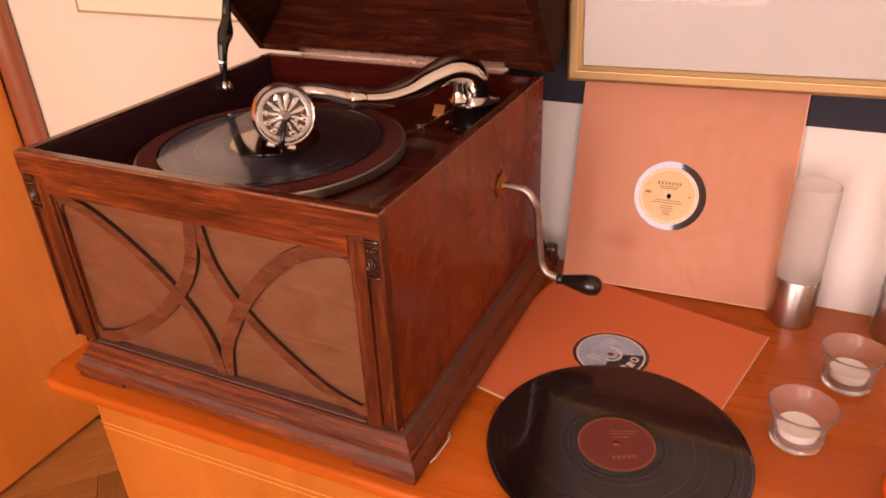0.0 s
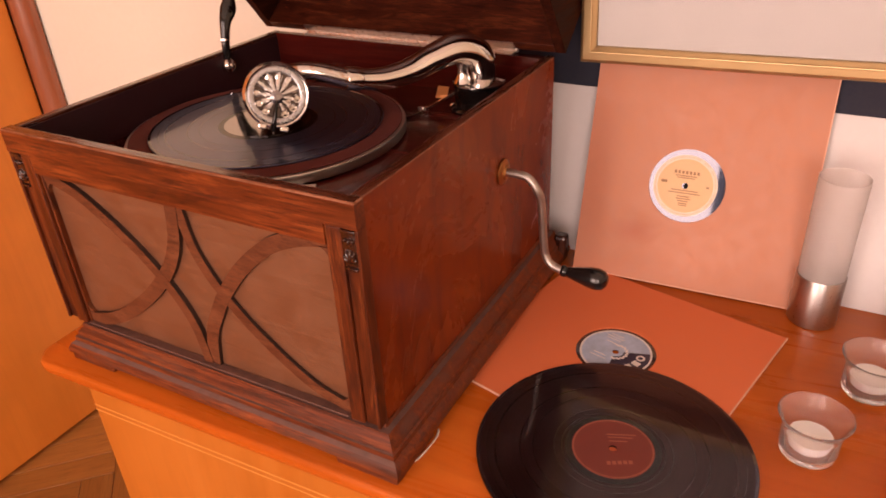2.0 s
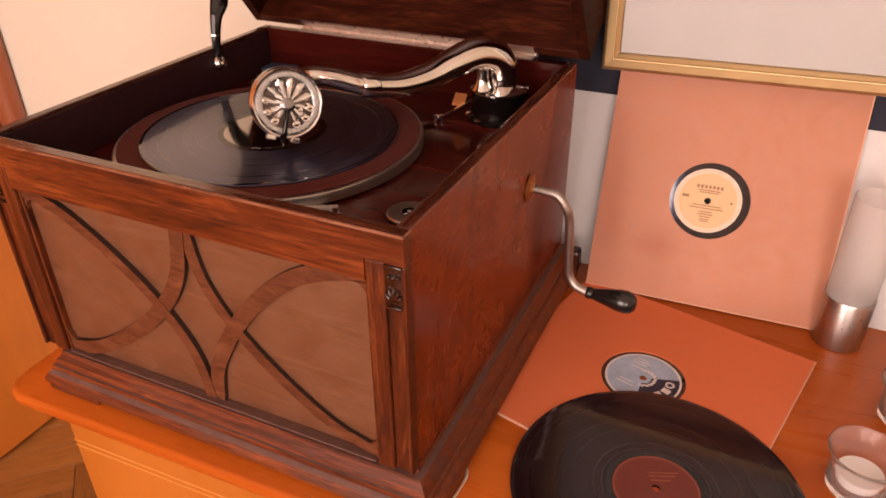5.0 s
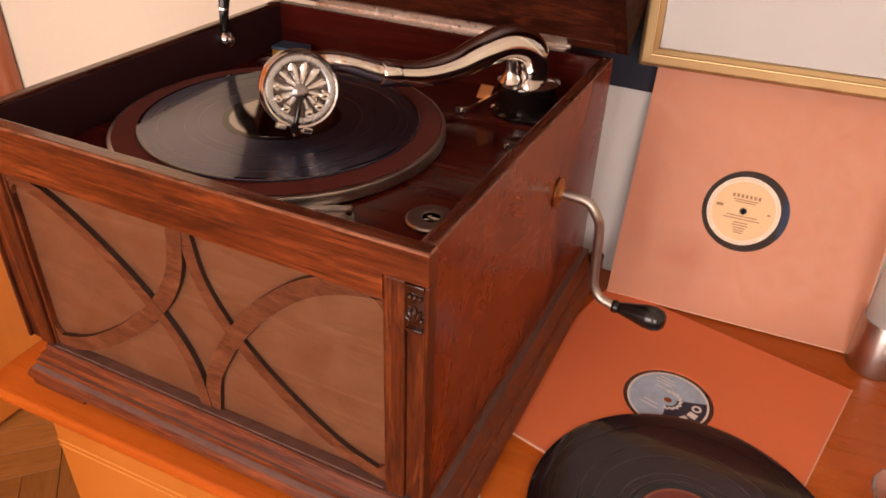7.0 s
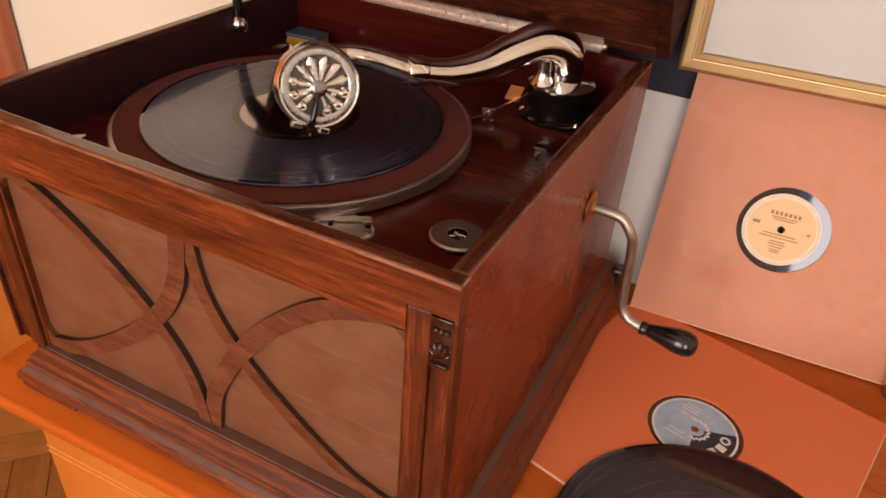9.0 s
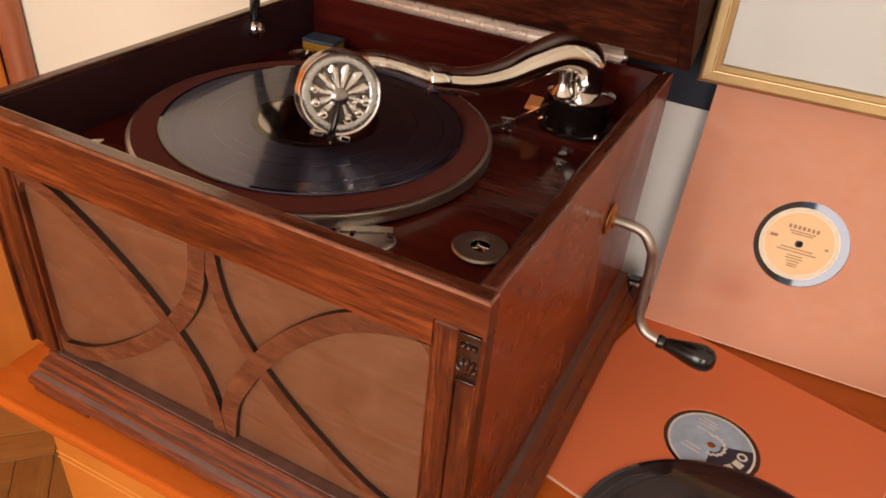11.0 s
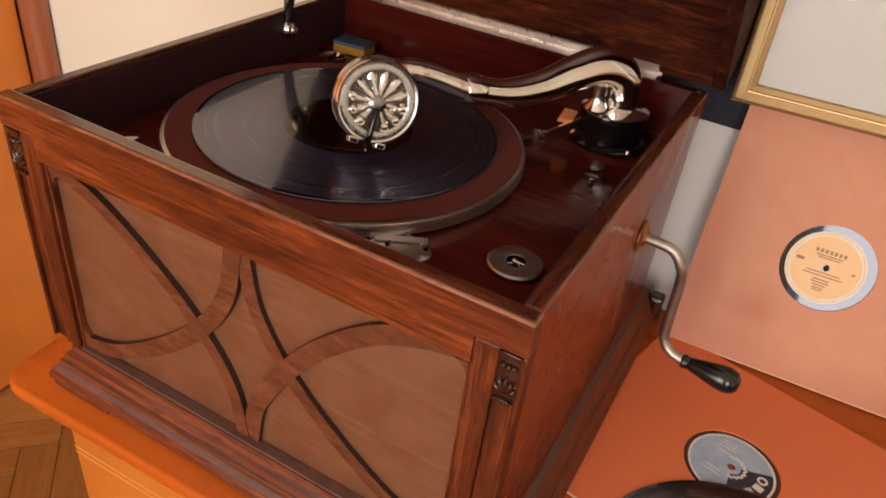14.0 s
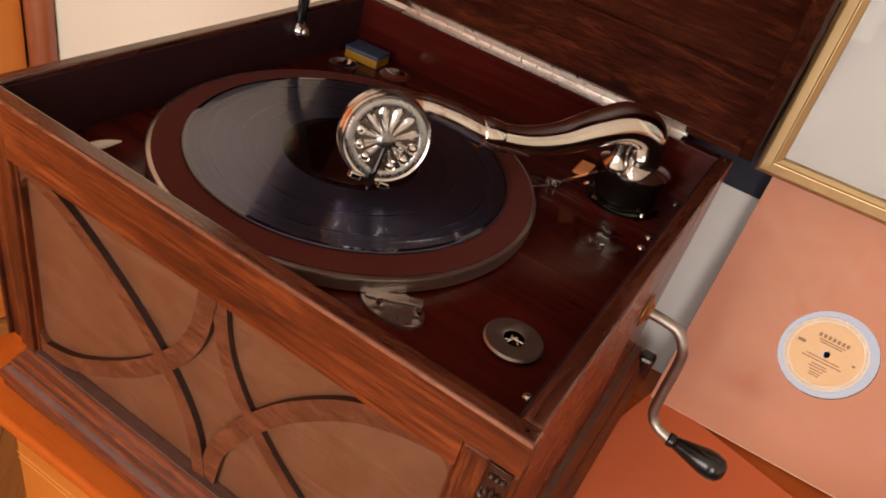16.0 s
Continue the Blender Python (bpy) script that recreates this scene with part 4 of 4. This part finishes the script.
up = sleeve(pose(-0.0484, 0.903, 0.8672, 72, 0, 2.7) @ Matrix.Translation((0, 0, -0.0024)), "salmon pink paper record sleeve leaning against the wall", SLEEVE, -0.119, 0.1345, -0.1205, 0.165, 0.0425)
lab = part("paper_label", ring(0.0036, 0.0358, 0.0012, 0.0016), LABEL_CREAM, up, "cream round label with fine print", local=True)
lab.matrix_basis = Matrix.Translation((-0.0018, 0, 0))
part("label_border", ring(0.0312, 0.0358, 0.0016, 0.0017), LABEL_SILVER, lab, local=True)
for k in range(88):
    a = 360 * k / 88
    if 60 < a < 66 or k % 22 in (10, 11):
        continue
    bar("print_mark", 0.0335 * math.cos(radians(a)), 0.0335 * math.sin(radians(a)), 0.0015, 0.0008 + 0.0004 * (k % 3), 0.0017, LABEL_FAINT, lab, a)
for k in range(7):
    bar("print_bar", -0.0126 + k * 0.0042, 0.0155, 0.0026, 0.0036, 0.0016, LABEL_INK, lab)
for y, w in ((0.0115, 0.024), (0.0092, 0.020), (-0.0055, 0.030), (-0.0085, 0.036), (-0.0125, 0.014), (-0.0152, 0.016), (-0.0180, 0.012), (-0.0208, 0.010), (-0.0230, 0.009)):
    bar("print_bar", 0.0, y, w, 0.0011, 0.0016, LABEL_INK, lab)
bar("print_bar", -0.024, 0.003, 0.007, 0.003, 0.0016, LABEL_INK, lab)
bar("print_bar", 0.025, 0.001, 0.003, 0.002, 0.0016, LABEL_INK, lab)

fl = sleeve(pose(-0.0676, 0.7173, TOP + 0.0003, 0, 0, -13.3), "orange paper record sleeve lying flat on the sideboard", SLEEVE2, -0.1303, 0.1303, -0.1303, 0.1303, 0.0415)
lab = part("paper_label", ring(0.0036, 0.0375, 0.0012, 0.0016), LABEL_BLUE, fl, "pale blue label with a navy field", local=True)
part("label_border", ring(0.0355, 0.0375, 0.0016, 0.0017), LABEL_WHITE, lab, local=True)
bm = bmesh.new()
arc = [radians(a) for a in range(-78, 33, 6)]
vs = [bm.verts.new((r * math.cos(a), r * math.sin(a), 0.0017)) for r in (0.0355,) for a in arc] + [bm.verts.new((0.008 * math.cos(a), 0.008 * math.sin(a), 0.0017)) for a in reversed(arc)]
bm.faces.new(vs)
part("navy_field", bm, LABEL_NAVY, lab, local=True)
for i, a in enumerate((12, -10, -32, -54)):
    c, s_ = 0.0265 * math.cos(radians(a)), 0.0265 * math.sin(radians(a))
    bm = ring(0.0026, 0.0046, 0.00005, 0.0002, 20) if i == 0 else box(-0.0042, 0.0042, -0.0034, 0.0034, 0.00005, 0.0002)
    bmesh.ops.transform(bm, matrix=pose(c, s_, 0.0017, 0, 0, a), verts=bm.verts)
    part("white_mark", bm, LABEL_WHITE, lab, local=True)
for k in range(9):
    a = radians(-75 + k * 23)
    bar("scroll_mark", 0.0115 * math.cos(a), 0.0115 * math.sin(a), 0.005, 0.0022, 0.0018, LABEL_WHITE, lab, -75 + k * 23 + 60)
for y, w in ((0.026, 0.014), (0.022, 0.02), (0.018, 0.016), (0.012, 0.012), (-0.012, 0.014), (-0.017, 0.018)):
    bar("print_bar", -0.012, y, w, 0.0010, 0.0017, LABEL_WHITE, lab)

rec, lab, z = record(pose(-0.029, 0.579, TOP + 0.0031, -0.9, 0, 0), "black shellac record with a dark red label", LABEL_RED, 0.1215, 0.0362, 0.0022, LABEL_RED_EDGE, VINYL_DARK)
for k in range(5):
    bar("print_bar", 0.002 + k * 0.0042, -0.019 + k * 0.0022, 0.0034, 0.0042, z + 0.0001, LABEL_RED_EDGE, lab, 22)
for y, w in ((0.019, 0.026), (0.015, 0.022), (0.010, 0.016)):
    bar("print_bar", 0.002, y, w, 0.0012, z + 0.0001, LABEL_RED_EDGE, lab, 22)

slip = thing("paper_slip", pose(-0.1815, 0.512, TOP), "thin curled white paper slip beside the gramophone base", "paper")
bm = tube(spline([(-0.0035, -0.025, 0.0010, 0.0012), (0.0005, -0.014, 0.0012, 0.0019), (0.0022, 0.002, 0.0014, 0.0016), (0.0022, 0.016, 0.0014, 0.0019), (-0.0012, 0.0245, 0.0012, 0.0013)], 5), 8, flat=0.45)
part("sheet", bm, plain("white paper", (0.78, 0.72, 0.66), 0.7), slip, local=True)

# ---- candle glasses ----
def glass_mat(name, rough, col=(1, 1, 1), ior=1.45, trans=1.0):
    m, nt, b = mat_base(name, rough, 0, col)
    b.inputs["Transmission Weight"].default_value = trans
    b.inputs["IOR"].default_value = ior
    if rough > 0.1:
        n = noise_tex(nt, coords(nt), 300, 4)
        nt.links.new(grey(nt, n, rough - 0.08, rough + 0.1), b.inputs["Roughness"])
    return m


GLASS = glass_mat("clear glass", 0.03, (1, 1, 1), 1.28, 0.93)
FROST = glass_mat("frosted glass", 0.55, (0.93, 0.91, 0.90), 1.2, 0.85)
WAX = plain("white candle wax", (0.76, 0.73, 0.71), 0.5, 0, 0.03, 90)
WAX.node_tree.nodes["Principled BSDF"].inputs["Subsurface Weight"].default_value = 0.2
WAX.node_tree.nodes["Principled BSDF"].inputs["Subsurface Radius"].default_value = (0.004, 0.003, 0.002)

tall = thing("tall_candle_holder", pose(0.1075, 0.868, TOP), "frosted glass cylinder in a brushed steel foot", "candle holder", "candle holders on the sideboard")
part("steel_foot", lathe([(0, 0.0002), (0.0245, 0.0002), (0.0252, 0.001), (0.0252, 0.0575), (0.0247, 0.0585), (0.024, 0.0585), (0.024, 0.05), (0, 0.05)], 48), STEEL, tall, "brushed steel foot", local=True, smooth=True)
part("frosted_tube", lathe([(0.0226, 0.0505), (0.0236, 0.0505), (0.0242, 0.170), (0.0236, 0.1706), (0.0230, 0.170), (0.0226, 0.0505)], 48, caps=False), FROST, tall, "frosted glass tube", local=True, smooth=True).visible_shadow = True
copy_thing(tall, pose(0.2155, 0.872, TOP))

tea = thing("tea_light_glass", pose(0.1225, 0.6535, TOP), "clear flared glass holding a white tea light", "tea light", "tea lights on the sideboard")
part("glass_cup", lathe([(0.0, 0.0002), (0.021, 0.0002), (0.0232, 0.0018), (0.0243, 0.010), (0.0246, 0.026), (0.0262, 0.034), (0.0298, 0.0405), (0.0303, 0.042), (0.0294, 0.0424), (0.0247, 0.0352), (0.0226, 0.027), (0.0222, 0.010), (0.0205, 0.006), (0.0, 0.005)], 56, caps=False), GLASS, tea, "clear flared glass cup", local=True, smooth=True)
candle = part("tea_candle", lathe([(0.0, 0.0056), (0.0120, 0.0060), (0.0178, 0.0105), (0.0186, 0.0180), (0.0181, 0.0192), (0.0168, 0.0182), (0.0, 0.0178)], 40), WAX, tea, "white wax tea light", local=True, smooth=True)
copy_thing(tea, pose(0.1665, 0.7615, TOP, 0, 0, 50))
votive = thing("orange_votive", pose(0.2215, 0.601, TOP), "rounded glossy orange glass votive", "candle holder")
part("orange_glass", lathe([(0, 0.0002), (0.022, 0.0002), (0.031, 0.008), (0.034, 0.02), (0.031, 0.033), (0.024, 0.041), (0.022, 0.040), (0.028, 0.032), (0.030, 0.02), (0.02, 0.006), (0, 0.005)], 48, caps=False), plain("orange glass", (0.80, 0.14, 0.012), 0.15, 0, 0.08), votive, local=True, smooth=True)

# ---- herringbone floor blocks ----
PL, PW = 0.34, 0.068
bm0 = box(-PL / 2 + 0.0006, PL / 2 - 0.0006, -PW / 2 + 0.0006, PW / 2 - 0.0006, -0.006, 0, 0.0008, 1)
me = bpy.data.meshes.new("parquet_block")
bm0.to_mesh(me)
bm0.free()


def parquet_mat():
    m = PARQUET.copy()
    nt = m.node_tree
    b = nt.nodes["Principled BSDF"]
    src = b.inputs["Base Color"].links[0].from_socket
    oi = nt.nodes.new("ShaderNodeObjectInfo")
    hue = nt.nodes.new("ShaderNodeHueSaturation")
    mr = nt.nodes.new("ShaderNodeMapRange")
    mr.inputs["To Min"].default_value, mr.inputs["To Max"].default_value = 0.7, 1.25
    nt.links.new(oi.outputs["Random"], mr.inputs["Value"])
    nt.links.new(mr.outputs[0], hue.inputs["Value"])
    nt.links.new(src, hue.inputs["Color"])
    nt.links.new(hue.outputs[0], b.inputs["Base Color"])
    return m


me.materials.append(parquet_mat())
floor_ob = bpy.data.objects["floor"]
turn = pose(-0.9, 0.5, FLOOR, 0, 0, 45)
for i in range(-14, 15):
    for j in range(-5, 6):
        for k in (0, 1):
            if k == 0:
                c = (i * PW + j * PL + PL / 2, i * PW - j * PL + PW / 2, 0)
            else:
                c = (i * PW + j * PL + PW / 2 - PW, i * PW - j * PL + PL / 2, 0)
            w = turn @ Vector(c)
            if not (-1.36 < w.x < -0.3 and -0.25 < w.y < 1.0):
                continue
            ob = new("parquet_block", me)
            ob.parent = floor_ob
            ob.matrix_basis = turn @ pose(*c, 0, 0, 90 * k)
